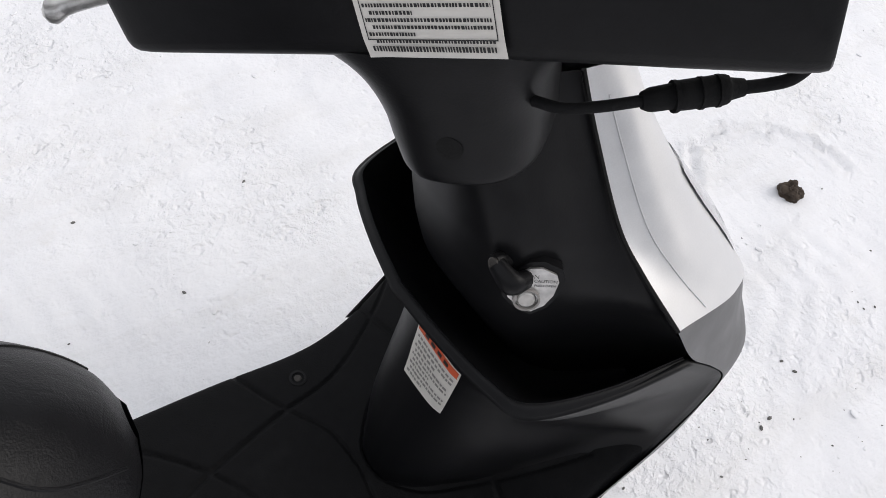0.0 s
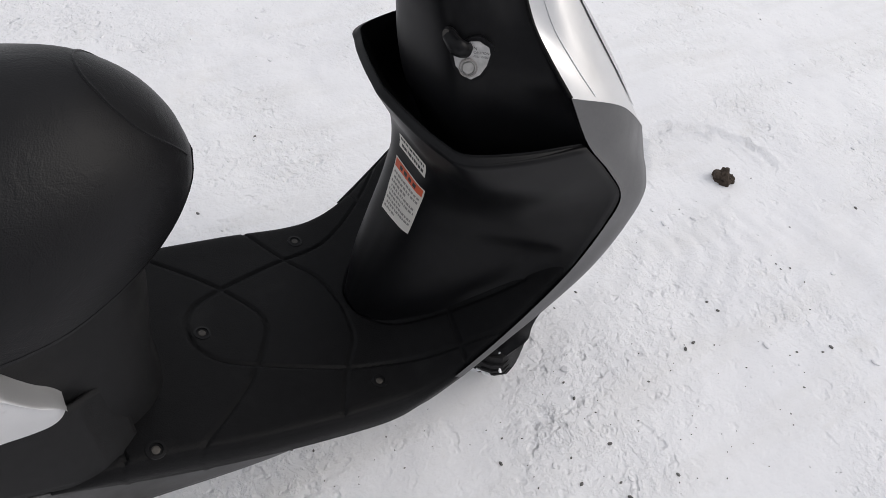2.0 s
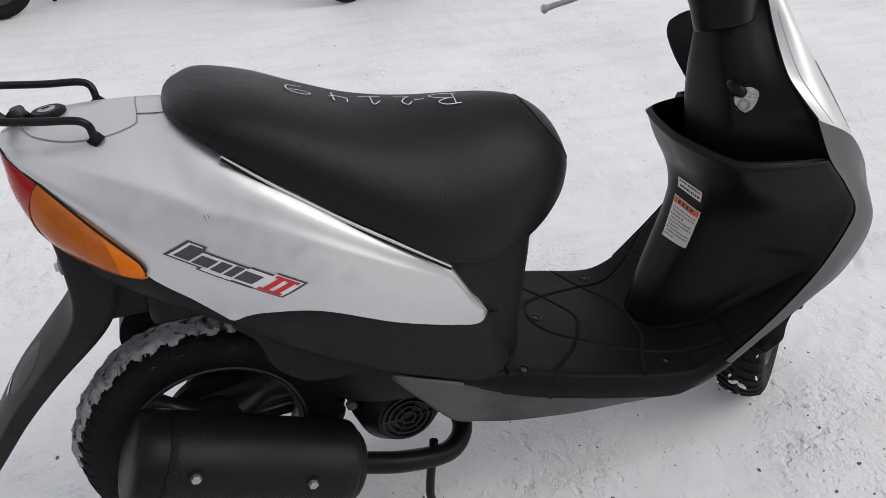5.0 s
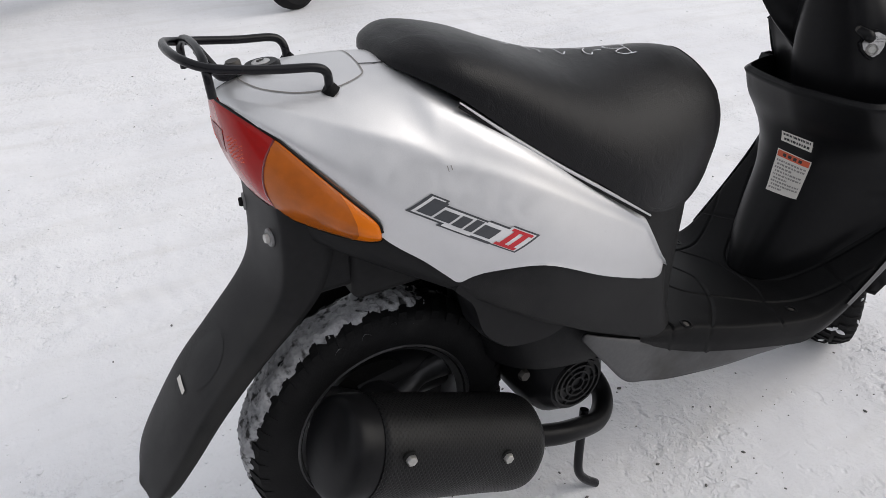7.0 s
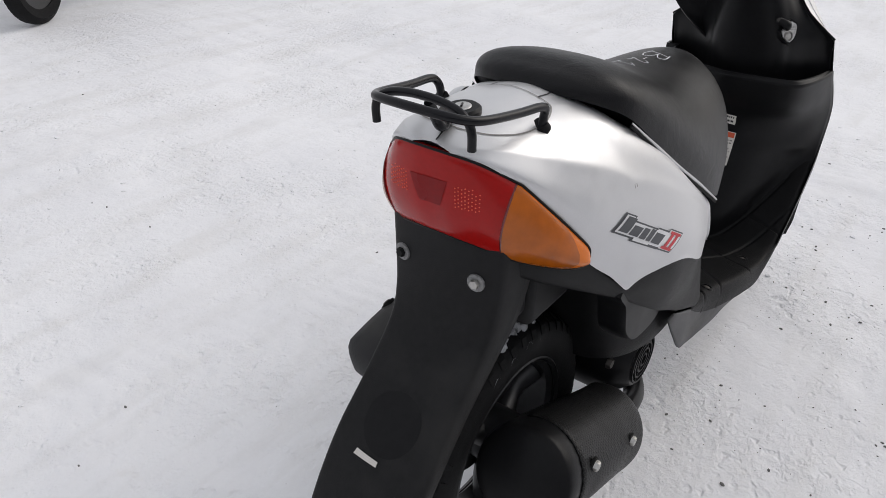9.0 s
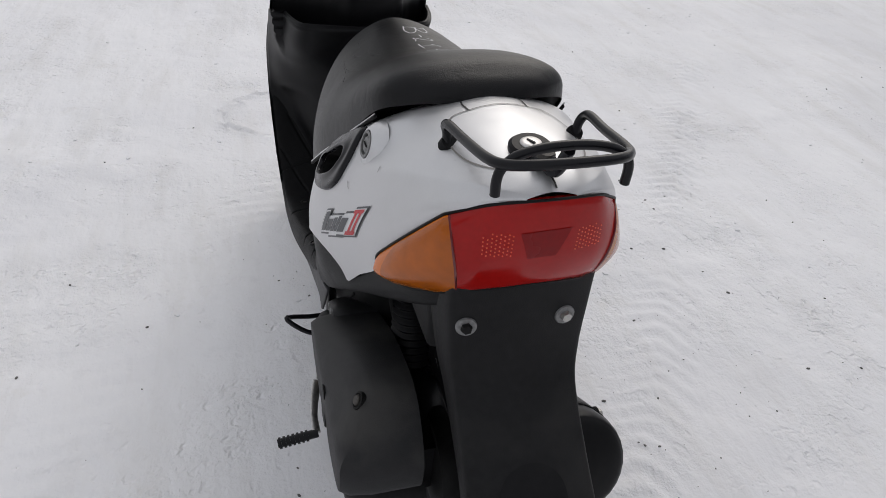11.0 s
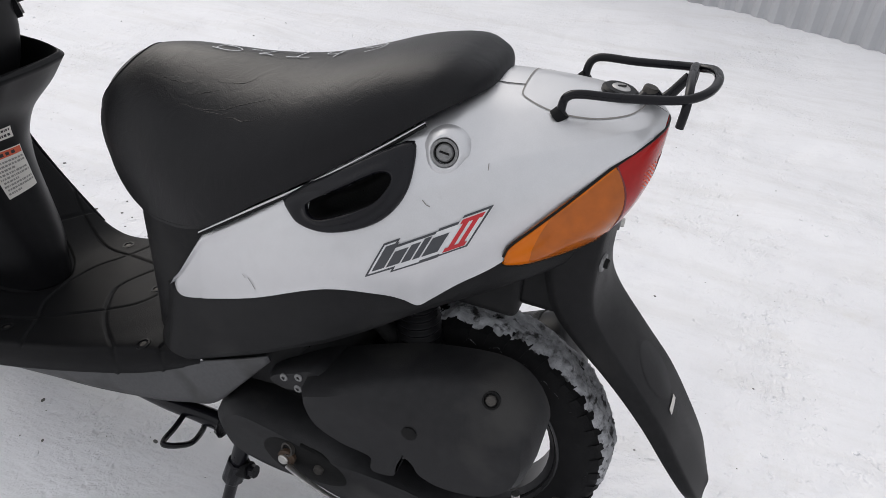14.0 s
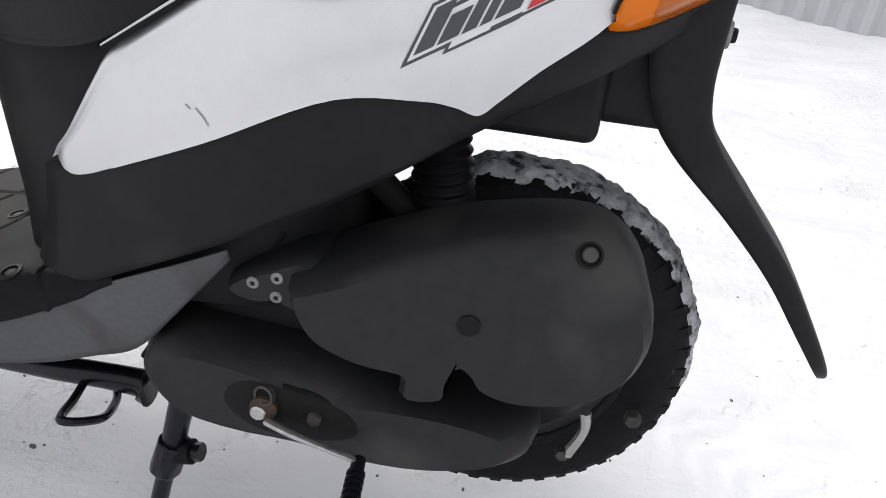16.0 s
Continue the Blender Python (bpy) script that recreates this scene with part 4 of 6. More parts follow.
# the upper part of the cover leans in towards the wheel
for v in bm.verts:
    if v.co.y > 0.1:
        v.co.y -= 0.62 * max(0.0, v.co.z - 0.385)
air = part("air_cleaner_cover", bm, CAST, scooter, "dark plastic air cleaner cover", 45)
LOBE = [(0.264, 0.346), (0.254, 0.360), (0.226, 0.376), (0.190, 0.388), (0.165, 0.370), (0.176, 0.336), (0.203, 0.332), (0.214, 0.338), (0.228, 0.335), (0.247, 0.336)]
part("cover_bracket", slab([tuple(p) for p in smooth_line(LOBE, 36, True)], 0.085, 0.146, 0.008), CAST, air)
part("engine_block", tube([(0.30, 0.06, 0.262), (0.30, -0.06, 0.262)], 0.075, 20), SOOT_SHADE, scooter, "sooty black engine block", 40)
part("swing_arm", tube([(0.30, 0.04, 0.27), (0.15, 0.05, 0.27), (0.0, 0.05, 0.256)], [0.06, 0.05, 0.045], 12), BLACK, scooter)
part("engine_cylinder", tube([(0.30, 0.0, 0.30), (0.36, 0.0, 0.36), (0.39, 0, 0.40)], 0.05, 12), BLACK, scooter)
part("under_body_tray", block((0.085, -0.085, 0.515), (0.30, 0.085, 0.54)), BLACK, scooter)

# Muffler on the right side
M0, M1 = Vector((0.202, -0.100, 0.184)), Vector((-0.100, -0.112, 0.332))
muffler = part("muffler", tube([M0 + (M1 - M0) * f for f in (0, 0.02, 0.08, 0.3, 0.6, 0.92, 0.98, 1)], [0.022, 0.050, 0.060, 0.064, 0.066, 0.066, 0.058, 0.02], 28, 60, smooth=True), BLACK, scooter, "black muffler with perforated heat shield", 40)
part("exhaust_pipe", tube([M0 + Vector((0.01, 0.0, 0.0)), (0.28, -0.105, 0.165), (0.36, -0.085, 0.138), (0.397, -0.05, 0.150), (0.385, -0.01, 0.19), (0.35, 0.0, 0.24)], 0.017, 14), BLACK, scooter, "black exhaust pipe")
fan = part("fan_cover", turned([(0.075, 0.04), (0.075, 0.0), (0.068, -0.035), (0.05, -0.055), (0.046, -0.06), (0.0, -0.06)], (0.285, -0.05, 0.265), (0, 1, 0), 32), BLACK, scooter, "black plastic engine fan cover")

# Luggage rack
def rack_y(sign):
    return [(-0.034, sign * 0.063, 0.738), (-0.034, sign * 0.064, 0.756), (-0.038, sign * 0.067, 0.766), (-0.050, sign * 0.067, 0.771), (-0.085, sign * 0.064, 0.774), (-0.13, sign * 0.060, 0.780), (-0.151, sign * 0.052, 0.784), (-0.165, sign * 0.034, 0.789)]


rack = part("luggage_rack", tube(rack_y(1) + [(-0.170, 0, 0.791)] + rack_y(-1)[::-1], 0.0045, 12, 140), TUBE, scooter, "black tubular steel luggage rack")


# ---- small parts of the scooter ----
def disc(name, centre, axis, r, h, mat, parent, label="", r2=None, n=20):
    """A small turned stud: radius r at its foot, r2 at its rim."""
    r2 = r * 0.85 if r2 is None else r2
    return part(name, turned([(r, -0.002), (r, h * 0.6), (r2, h), (r2 * 0.4, h)], centre, axis, n), mat, parent, label)


def fill(outline):
    """Quads that fill a 2D outline from its middle."""
    c = np.mean(outline, axis=0)
    p = [np.array(q, float) for q in outline]
    return [(p[i], p[(i + 1) % len(p)], c, c) for i in range(len(p))]


LEFT, RIGHT = body_side(1), body_side(-1)

# Screws of the footboard
for x, y in [(0.728, 0.133), (0.728, -0.133), (0.459, 0.142), (0.459, -0.142), (0.552, 0.0)]:
    got = FLOOR_CAST(x, y)
    well = part("screw_well", turned([(0.0105, -0.001), (0.0105, 0.0008), (0.0075, 0.0012), (0.0070, -0.003), (0.0, -0.003)], got[0], got[1], 20), BLACK, floorboard)
    disc("screw", got[0] + got[1] * -0.0010, got[1], 0.0048, 0.0013, DULL, floorboard)

# Warning stickers on the leg shield
def sticker(corners, cast, rows, parent, label, red_top=0.0, seed=1, frame_line=False):
    """A paper sticker between four 2D corners (top left, top right, bottom right, bottom left) with rows of print as bars."""
    tl, tr, br, bl = (np.array(c, float) for c in corners)

    def at(u, v):
        return (1 - v) * ((1 - u) * tl + u * tr) + v * ((1 - u) * bl + u * br)

    def quad(u0, v0, u1, v1):
        return (at(u0, v0), at(u1, v0), at(u1, v1), at(u0, v1))

    base = part("sticker", drape([quad(0, 0, 1, 1)], cast, 0.0032, 0.008), PAPER, parent, label)
    rnd = random.Random(seed)
    if red_top:
        part("red_band", drape([quad(0.03, 0.02, 0.97, red_top)], cast, 0.0036, 0.008), REDINK, base, "orange red warning band")
        part("band_print", drape([quad(0.2 + 0.16 * k, red_top * 0.35, 0.3 + 0.16 * k, red_top * 0.8) for k in range(4)], cast, 0.0039, 0.02), INK, base)
    bars = []
    top = red_top + 0.05
    step = (0.95 - top) / rows
    for k in range(rows):
        u = 0.06 + (0.04 if k % 2 else 0)
        end = 0.94 if k % 3 != 2 else 0.35 + 0.4 * rnd.random()
        while u < end:
            w = rnd.uniform(0.010, 0.022) if rows > 10 else rnd.uniform(0.03, 0.09)
            bars.append(quad(u, top + step * (k + 0.2), min(u + w, end), top + step * (k + 0.72)))
            u += w + (rnd.uniform(0.005, 0.01) if rows > 10 else rnd.uniform(0.012, 0.03))
    part("print", drape(bars, cast, 0.0036, 0.02), GREYINK if red_top else INK, base)
    if frame_line:
        part("frame_line", drape([quad(0.04, 0.0, 0.047, 0.86), quad(0.953, 0.0, 0.96, 0.86), quad(0.04, 0.853, 0.96, 0.862)], cast, 0.0036, 0.02), INK, base)
    return base


sticker([(0.027, 0.465), (-0.040, 0.462), (-0.040, 0.396), (0.018, 0.393)], SHIELD_CAST, 9, shield, "white warning sticker with orange red band", 0.17, 3)
sticker([(0.030, 0.497), (-0.033, 0.496), (-0.034, 0.477), (0.027, 0.479)], SHIELD_CAST, 2, shield, "small worn white label", 0, 5)

# Maintenance label on the handlebar cover
BAR_TREE = tree_of(handle_cover, neck)
BAR_WAY = turn_bar.to_3x3() @ Vector((1, 0, 0))
BAR_CAST = caster(BAR_TREE, (0, 0, 0), BAR_WAY, lambda y, z: bar(-0.25, y, z))
sticker([(0.024, 0.046), (-0.040, 0.046), (-0.041, -0.0155), (0.023, -0.0165)], BAR_CAST, 17, handle_cover, "cream instruction label with small black print", 0, 8, True)
got = BAR_CAST(-0.003, -0.072)
# a dark disc: the hole's shade as colour
disc("screw_hole", got[0], -BAR_WAY, 0.007, 0.001, SOOT_SHADE, neck)

# Ignition lock with its plate and key
COLUMN_TREE = tree_of(column)
PLATE_AT = Vector((0.8245, -0.088, 0.672))
PLATE_OUT = Vector((-0.55, -0.80, 0.28)).normalized()
PLATE_UP = (Vector((0.05, 0.10, 1)) - PLATE_OUT * PLATE_OUT.dot(Vector((0.05, 0.10, 1)))).normalized()
PLATE_RIGHT = PLATE_UP.cross(PLATE_OUT)


def on_plate(u, v, h=0.0):
    return PLATE_AT + PLATE_RIGHT * u + PLATE_UP * v + PLATE_OUT * h


def plate_solid(outline, h0, h1):
    bm = bmesh.new()
    low, top = ([bm.verts.new(on_plate(u, v, h)) for u, v in outline] for h in (h0, h1))
    for i in range(len(low)):
        bm.faces.new((low[i], low[(i + 1) % len(low)], top[(i + 1) % len(low)], top[i]))
    bm.faces.new(low)
    bm.faces.new(top)
    return bm


HEX = [(-0.016, 0.003), (-0.013, -0.006), (-0.004, -0.015), (0.003, -0.0175), (0.011, -0.012), (0.016, -0.003), (0.018, 0.008), (0.016, 0.014), (0.006, 0.019), (-0.002, 0.018), (-0.010, 0.011)]
part("plate_rim", plate_solid([(u * 1.22, v * 1.22) for u, v in HEX], -0.012, 0.0010), BLACK, column)
plate = part("ignition_plate", plate_solid(HEX, -0.010, 0.0026), ALU, column, "bright metal ignition lock plate")
disc("lock_cap", on_plate(-0.001, -0.0065, 0.0024), PLATE_OUT, 0.0062, 0.002, STEEL, plate, "round metal shutter cap")
part("cap_ring", turned([(0.0088, 0), (0.0088, 0.0026), (0.0074, 0.0026), (0.0074, 0)], on_plate(-0.001, -0.0065, 0.0022), PLATE_OUT, 24, closed=True), GREYINK, plate)
part("key_barrel", tube([(0.838, -0.0695, 0.681), (0.822, -0.0712, 0.688)], 0.0088, 18, smooth=False), BLACK, column, "black key barrel")
part("key_head", tube([(0.824, -0.071, 0.687), (0.812, -0.0722, 0.692), (0.804, -0.073, 0.6955)], [0.0055, 0.0055, 0.0075, 0.0065], 12, 10, flat=0.75), BLACK, column, "black plastic key head")
part("key_body", tube([Vector((0.806, -0.0728, 0.6948)), on_plate(-0.013, 0.014, 0.012), on_plate(-0.004, 0.010, 0.004)], [0.006, 0.0085, 0.0075], 12, 12, flat=0.8), BLACK, column, "black key in the ignition lock")
disc("key_end", Vector((0.8045, -0.073, 0.6953)), (-0.93, -0.05, 0.36), 0.0046, 0.0015, DULL, column)

def lettering(text, place, right, up, size, mat, parent):
    """Printed words in the built-in font, at a place with given reading and upward directions."""
    cu = bpy.data.curves.new("lettering", "FONT")
    cu.body, cu.size, cu.align_x, cu.align_y = text, size, "CENTER", "CENTER"
    cu.materials.append(mat)
    ob = new("lettering", cu)
    right, up = Vector(right).normalized(), Vector(up).normalized()
    up = (up - right * up.dot(right)).normalized()
    m = Matrix((right, up, right.cross(up))).transposed().to_4x4()
    m.translation = place
    ob.matrix_world = m
    ob.parent = parent
    return ob


for words, u, v, size in (("ON", 0.0015, 0.012, 0.0045), ("CAUTION", 0.0095, 0.0085, 0.0033), ("PUSH OPEN", 0.0095, 0.0048, 0.0026)):
    lettering(words, on_plate(u, v, 0.0028), PLATE_RIGHT, PLATE_UP, size, INK, plate)

# Marker writing on the saddle, read from the left side
SEAT_TREE = tree_of(seat)
SEAT_CAST = caster(SEAT_TREE, (0, 0, 0), (0, 0, -1), lambda x, y: (x, y, 1.2))
STROKES = [
    (0.415, [(0.0, 0.0), (0.004, 0.034)]),
    (0.415, [(-0.004, 0.034), (0.018, 0.036), (0.026, 0.028), (0.014, 0.020), (0.003, 0.018)]),
    (0.415, [(0.003, 0.018), (0.022, 0.016), (0.034, 0.006), (0.018, -0.002), (-0.006, 0.001)]),
    (0.372, [(0.0, 0.016), (0.014, 0.017)]),
    (0.354, [(0.001, 0.024), (0.008, 0.032), (0.014, 0.026), (0.010, 0.014), (0.0, 0.002), (0.010, 0.004), (0.020, 0.001)]),
    (0.312, [(0.0, 0.020), (0.012, 0.032), (0.010, 0.002)]),
    (0.316, [(0.0, 0.001), (0.030, 0.003)]),
    (0.268, [(0.002, 0.034), (0.000, 0.018), (0.014, 0.014), (0.022, 0.020)]),
    (0.268, [(0.018, 0.034), (0.016, -0.002)]),
    (0.224, [(0.026, 0.024), (0.012, 0.020), (0.002, 0.026), (0.010, 0.034), (0.026, 0.032), (0.030, 0.020), (0.026, 0.006), (0.010, 0.000)]),
]
quads = []
for x0, pts in STROKES:
    curve = smooth_line([(x0 - 0.010 - u, 0.012 - 0.03 * (x0 - u - 0.2) - 0.85 * v, 0) for u, v in pts], 6 * len(pts))
    quads += line_quads([p[:2] for p in curve], 0.0017)
tagged(part("chalk_writing", drape(quads, SEAT_CAST, 0.0014, 0.004), CHALK, seat, "white hand-written marker B-21 49"), kind="stuff")

# Seam round the saddle's nose and creases in the vinyl
NOSE_SEAM = [(0.562, 0.037, 0.606), (0.538, 0.0536, 0.652), (0.522, 0.047, 0.677), (0.511, 0.032, 0.689), (0.503, 0.013, 0.695)]
NOSE_SEAM = NOSE_SEAM + [(x, -y, z) for x, y, z in NOSE_SEAM[::-1]]
on_seat = [SEAT_TREE.find_nearest(Vector(q))[0] for q in smooth_line(NOSE_SEAM, 60)]
part("seat_seam", tube(on_seat, 0.0014, 6, smooth=False), SEAT, seat, "stitched seam round the saddle nose")
bm = bmesh.new()
for line in (
    [(0.45, 0.071, 0.695), (0.413, 0.077, 0.697), (0.387, 0.077, 0.701)], [(0.394, 0.092, 0.69), (0.371, 0.088, 0.697), (0.356, 0.082, 0.703)],
    [(0.401, 0.101, 0.68), (0.354, 0.107, 0.684), (0.308, 0.1, 0.702), (0.282, 0.096, 0.711)], [(0.376, 0.105, 0.681), (0.345, 0.11, 0.683), (0.331, 0.11, 0.686)],
    [(0.345, 0.115, 0.676), (0.321, 0.115, 0.683), (0.299, 0.117, 0.686), (0.277, 0.113, 0.698)], [(0.35, 0.072, 0.708), (0.333, 0.07, 0.711), (0.316, 0.061, 0.717)],
):
    pts = [SEAT_TREE.find_nearest(Vector(q) + Vector((0, 0, 0.0015 * math.sin(40 * q[0] * i))))[0] for i, q in enumerate(smooth_line(line, 14))]
    tube(pts, [0.0001, 0.0004, 0.0005, 0.0004, 0.0001], 6, bm=bm, smooth=False)
tagged(part("vinyl_creases", bm, SEAT, seat, "creases in the worn vinyl"), kind="stuff")

# Bright lip between saddle and rear body
for s in (1, -1):
    off, bead = (0.0026, 0.0013) if s > 0 else (0.0036, 0.0021)
    lip = [(x, s * (w + off), l - 0.0010 - off) for x, w, l in zip(SEAT_X[3:8], SEAT_W[3:8], SEAT_LOW[3:8])]
    part("seat_trim", tube(lip, [bead * 0.5, bead, bead, bead, bead * 0.6], 8, 40), SILVER, scooter, "bright trim strip under the saddle")
    part("seat_gap", tube([(x, y - s * 0.001, z - bead - 0.0018) for x, y, z in lip], 0.0020, 8, 40), SOOT_SHADE, scooter)

# Badges on the flanks: framed slanted bars, dark grey with two red ones
def badge(origin, u_axis, v_axis, cast):
    o, u, v = (np.array(q, float) for q in (origin, u_axis, v_axis))

    def q4(a, b, c, d):
        return tuple(o + u * p[0] + v * p[1] for p in (a, b, c, d))

    def box(u0, v0, u1, v1):
        return q4((u0, v0), (u1, v0), (u1, v1), (u0, v1))

    base = part("badge", drape([box(0, 0, 0.16, 1.0), box(0.16, 0, 0.55, 0.8), box(0.55, -0.06, 0.74, 0.86), box(0.74, -0.1, 1.0, 1.0), box(0.28, -0.12, 0.74, 0.02)], cast, 0.0010, 0.006), DECALGREY, body, "dark grey and red slanted badge")
    part("badge_field", drape([box(0.025, 0.08, 0.14, 0.93), box(0.135, 0.08, 0.55, 0.72), box(0.30, -0.05, 0.55, 0.09), box(0.545, 0.0, 0.74, 0.78), box(0.735, -0.03, 0.975, 0.93)], cast, 0.0016, 0.006), DECALSILVER, base)
    for a, b, top in ((0.05, 0.175, 0.88), (0.195, 0.325, 0.60), (0.345, 0.435, 0.64), (0.455, 0.525, 0.70), (0.545, 0.695, 0.62)):
        part("badge_bar", drape([box(a, 0.16 - 0.1 * a, b, top)], cast, 0.0021, 0.006), DECALGREY, base)
    for a in (0.785, 0.875):
        part("badge_bar", drape([box(a, 0.10, a + 0.052, 0.80)], cast, 0.0021, 0.006), DECALRED, base, "red slanted bar")
    for b in (0.0, 0.76):
        part("badge_bar", drape([box(0.755, b, 0.955, b + 0.13)], cast, 0.0024, 0.006), DECALRED, base, "red cross strip")


badge((0.123, 0.561), (-0.102, 0.060), (-0.017, 0.043), LEFT)
badge((0.009, 0.631), (0.120, -0.069), (0.029, 0.013), RIGHT)

# Hand hold recess and saddle lock on the left flank
HOLD = [(0.236, 0.617), (0.192, 0.646), (0.150, 0.675), (0.110, 0.700), (0.097, 0.704), (0.091, 0.690), (0.092, 0.659), (0.107, 0.632), (0.133, 0.613), (0.172, 0.599), (0.207, 0.598), (0.227, 0.607)]
HOLE = [(0.2065, 0.619), (0.204, 0.609), (0.188, 0.607), (0.165, 0.616), (0.1405, 0.628), (0.125, 0.638), (0.1155, 0.650), (0.111, 0.661), (0.114, 0.668), (0.126, 0.667), (0.141, 0.6575), (0.154, 0.649), (0.173, 0.638), (0.190, 0.630)]
HOLE = [(0.15 + (x - 0.15) * (0.86 if x > 0.15 else 1.0), z + 0.003) for x, z in HOLE]


def swept(outline, centre, n=56):
    """Points of a closed 2D outline at even turns about a centre."""
    p = np.array([q[:2] for q in smooth_line([(a, b, 0) for a, b in outline], 240, True)]) - centre
    # the shape is long and slanted: measure turns in its own stretched axes
    along = np.array([-0.82, 0.57])
    u, v = p @ along, p @ np.array([along[1], -along[0]])
    a = np.unwrap(np.arctan2(v * 2.2, u))
    if a[-1] < a[0]:
        a, p = a[::-1], p[::-1]
    want = a[0] + np.linspace(0, 2 * math.pi, n, endpoint=False)
    ext = np.concatenate([a, a[:1] + 2 * math.pi])
    pe = np.concatenate([p, p[:1]])
    order = np.argsort((np.stack([np.interp(want, ext, pe[:, 0]), np.interp(want, ext, pe[:, 1])], 1) @ along))
    pts = np.stack([np.interp(want, ext, pe[:, 0]), np.interp(want, ext, pe[:, 1])], 1)
    k = int(order[-1])
    return np.roll(pts, -k, 0) + centre


MID = np.array([0.157, 0.642])
outer, inner = swept(HOLD, MID), swept(HOLE, MID)
rows = []
for f, lift in ((0.0, -0.001), (0.03, 0.0035), (0.14, 0.0055), (0.5, 0.0045), (0.80, 0.0062), (0.93, 0.0050), (1.0, 0.0010)):
    ring = []
    for a, b in zip(outer, inner):
        p = a * (1 - f) + b * f
        got = LEFT(p[0], p[1])
        ring.append(tuple(got[0] + Vector((0, 0.9, 0.3)) * lift))
    rows.append(ring)
hold = part("hand_hold", sheet(rows, 56, 24, closed=True), TUBE, body, "dark plastic hand hold set into the flank", 60)
# the flank is open behind the hand hold, and a pocket reaches inwards
hole_mid = inner.mean(axis=0)
wide = hole_mid + (inner - hole_mid) * 1.12


def inside(x, z):
    odd = False
    for (ax, az), (bx, bz) in zip(wide, np.roll(wide, -1, 0)):
        if (az > z) != (bz > z) and x < (bx - ax) * (z - az) / (bz - az) + ax:
            odd = not odd
    return odd


opened = bmesh.new()
opened.from_mesh(body.data)
bmesh.ops.delete(opened, geom=[q for q in opened.faces if q.calc_center_median().y > 0 and inside(q.calc_center_median().x, q.calc_center_median().z)], context="FACES")
opened.to_mesh(body.data)
opened.free()
rows = []
for shrink, depth in ((1.0, -0.001), (0.97, 0.010), (0.92, 0.022), (0.80, 0.030), (0.40, 0.033), (0.04, 0.033)):
    ring = []
    for p in inner:
        edge_at = LEFT(p[0], p[1])[0]
        q = hole_mid + (p - hole_mid) * shrink
        ring.append((q[0], edge_at.y * shrink + (1 - shrink) * 0.140 - depth, q[1] - 0.3 * depth))
    rows.append(ring)
# near black adds shade to the pocket by colour
part("hand_hold_pocket", sheet(rows, 56, 20, closed=True), SOOT_SHADE, hold, "deep pocket, coloured black for its shade", 60)
got = LEFT(0.063, 0.701)
out = (got[1] + Vector((0, 0.5, -0.1))).normalized()
down = (Vector((0.12, 0, -1)) - out * out.dot(Vector((0.12, 0, -1)))).normalized()
cross = out.cross(down)
rows = []
for r, stretch, lift in ((0.0275, 0.62, -0.008), (0.0245, 0.50, -0.001), (0.0205, 0.32, 0.0035), (0.0172, 0.1, 0.0062), (0.0150, 0, 0.0060), (0.0142, 0, 0.0020)):
    ring = []
    for k in range(32):
        a = 2 * math.pi * k / 32
        c, s = math.cos(a), math.sin(a)
        ring.append(tuple(got[0] + out * (lift - (0.006 * stretch if c > 0 else 0)) + down * r * c * (1 + (stretch if c > 0 else 0)) + cross * r * s * 0.95))
    rows.append(ring)
lock = part("seat_lock", sheet(rows, 32, 18, closed=True), SILVER, body, "round silver lock boss", 60)
part("lock_ring", turned([(0.0140, 0.0), (0.0140, 0.0075), (0.0112, 0.0075), (0.0112, 0.0)], got[0], out, 28, closed=True), WASHER, lock)
disc("lock_gap", got[0] + out * 0.001, out, 0.0112, 0.002, SOOT_SHADE, lock, "", 0.0110)
disc("lock_barrel", got[0] + out * 0.003, out, 0.0092, 0.0035, WASHER, lock, "steel lock barrel")
part("key_slot", tube([got[0] + out * 0.0068 - cross * 0.005, got[0] + out * 0.0068 + cross * 0.005], 0.0011, 6, smooth=False), SOOT_SHADE, lock)

# Filler lid on the tail with its lock
LID = [(0.012, 0.0), (0.012, 0.035), (0.006, 0.050), (-0.026, 0.061), (-0.066, 0.057), (-0.094, 0.042), (-0.106, 0.02), (-0.108, 0.0)]
LID = LID + [(x, -y) for x, y in LID[-2:0:-1]]
part("lid_seam", drape(line_quads([p[:2] for p in smooth_line([(a, b, 0) for a, b in LID + LID[:1]], 90)], 0.0015), BODY_TOP, 0.0007, 0.004), GREYINK, body, "seam of the filler lid")
for s in (1, -1):
    part("panel_seam", drape(line_quads([(0.012, s * 0.03), (0.03, s * 0.031), (0.05, s * 0.028)], 0.0018), BODY_TOP, 0.0007, 0.004), INK, body)
part("panel_seam", drape(line_quads([(-0.108, -0.002), (-0.125, -0.004), (-0.14, -0.004)], 0.0018), BODY_TOP, 0.0007, 0.004), INK, body)
got = BODY_TOP(-0.080, 0.002)
cap = part("lid_lock_seat", turned([(0.0195, -0.002), (0.0195, 0.003), (0.0165, 0.0055), (0.011, 0.0055)], got[0], got[1], 28), BLACK, body, "black round lock surround")
disc("lid_lock", got[0] + got[1] * 0.0045, got[1], 0.0098, 0.0025, ALU, cap, "bright lock face with key slot")
part("key_slot", tube([got[0] + got[1] * 0.0073 + Vector((-0.004, -0.002, 0)), got[0] + got[1] * 0.0073 + Vector((0.004, 0.002, 0))], 0.0012, 6, smooth=False), INK, cap)

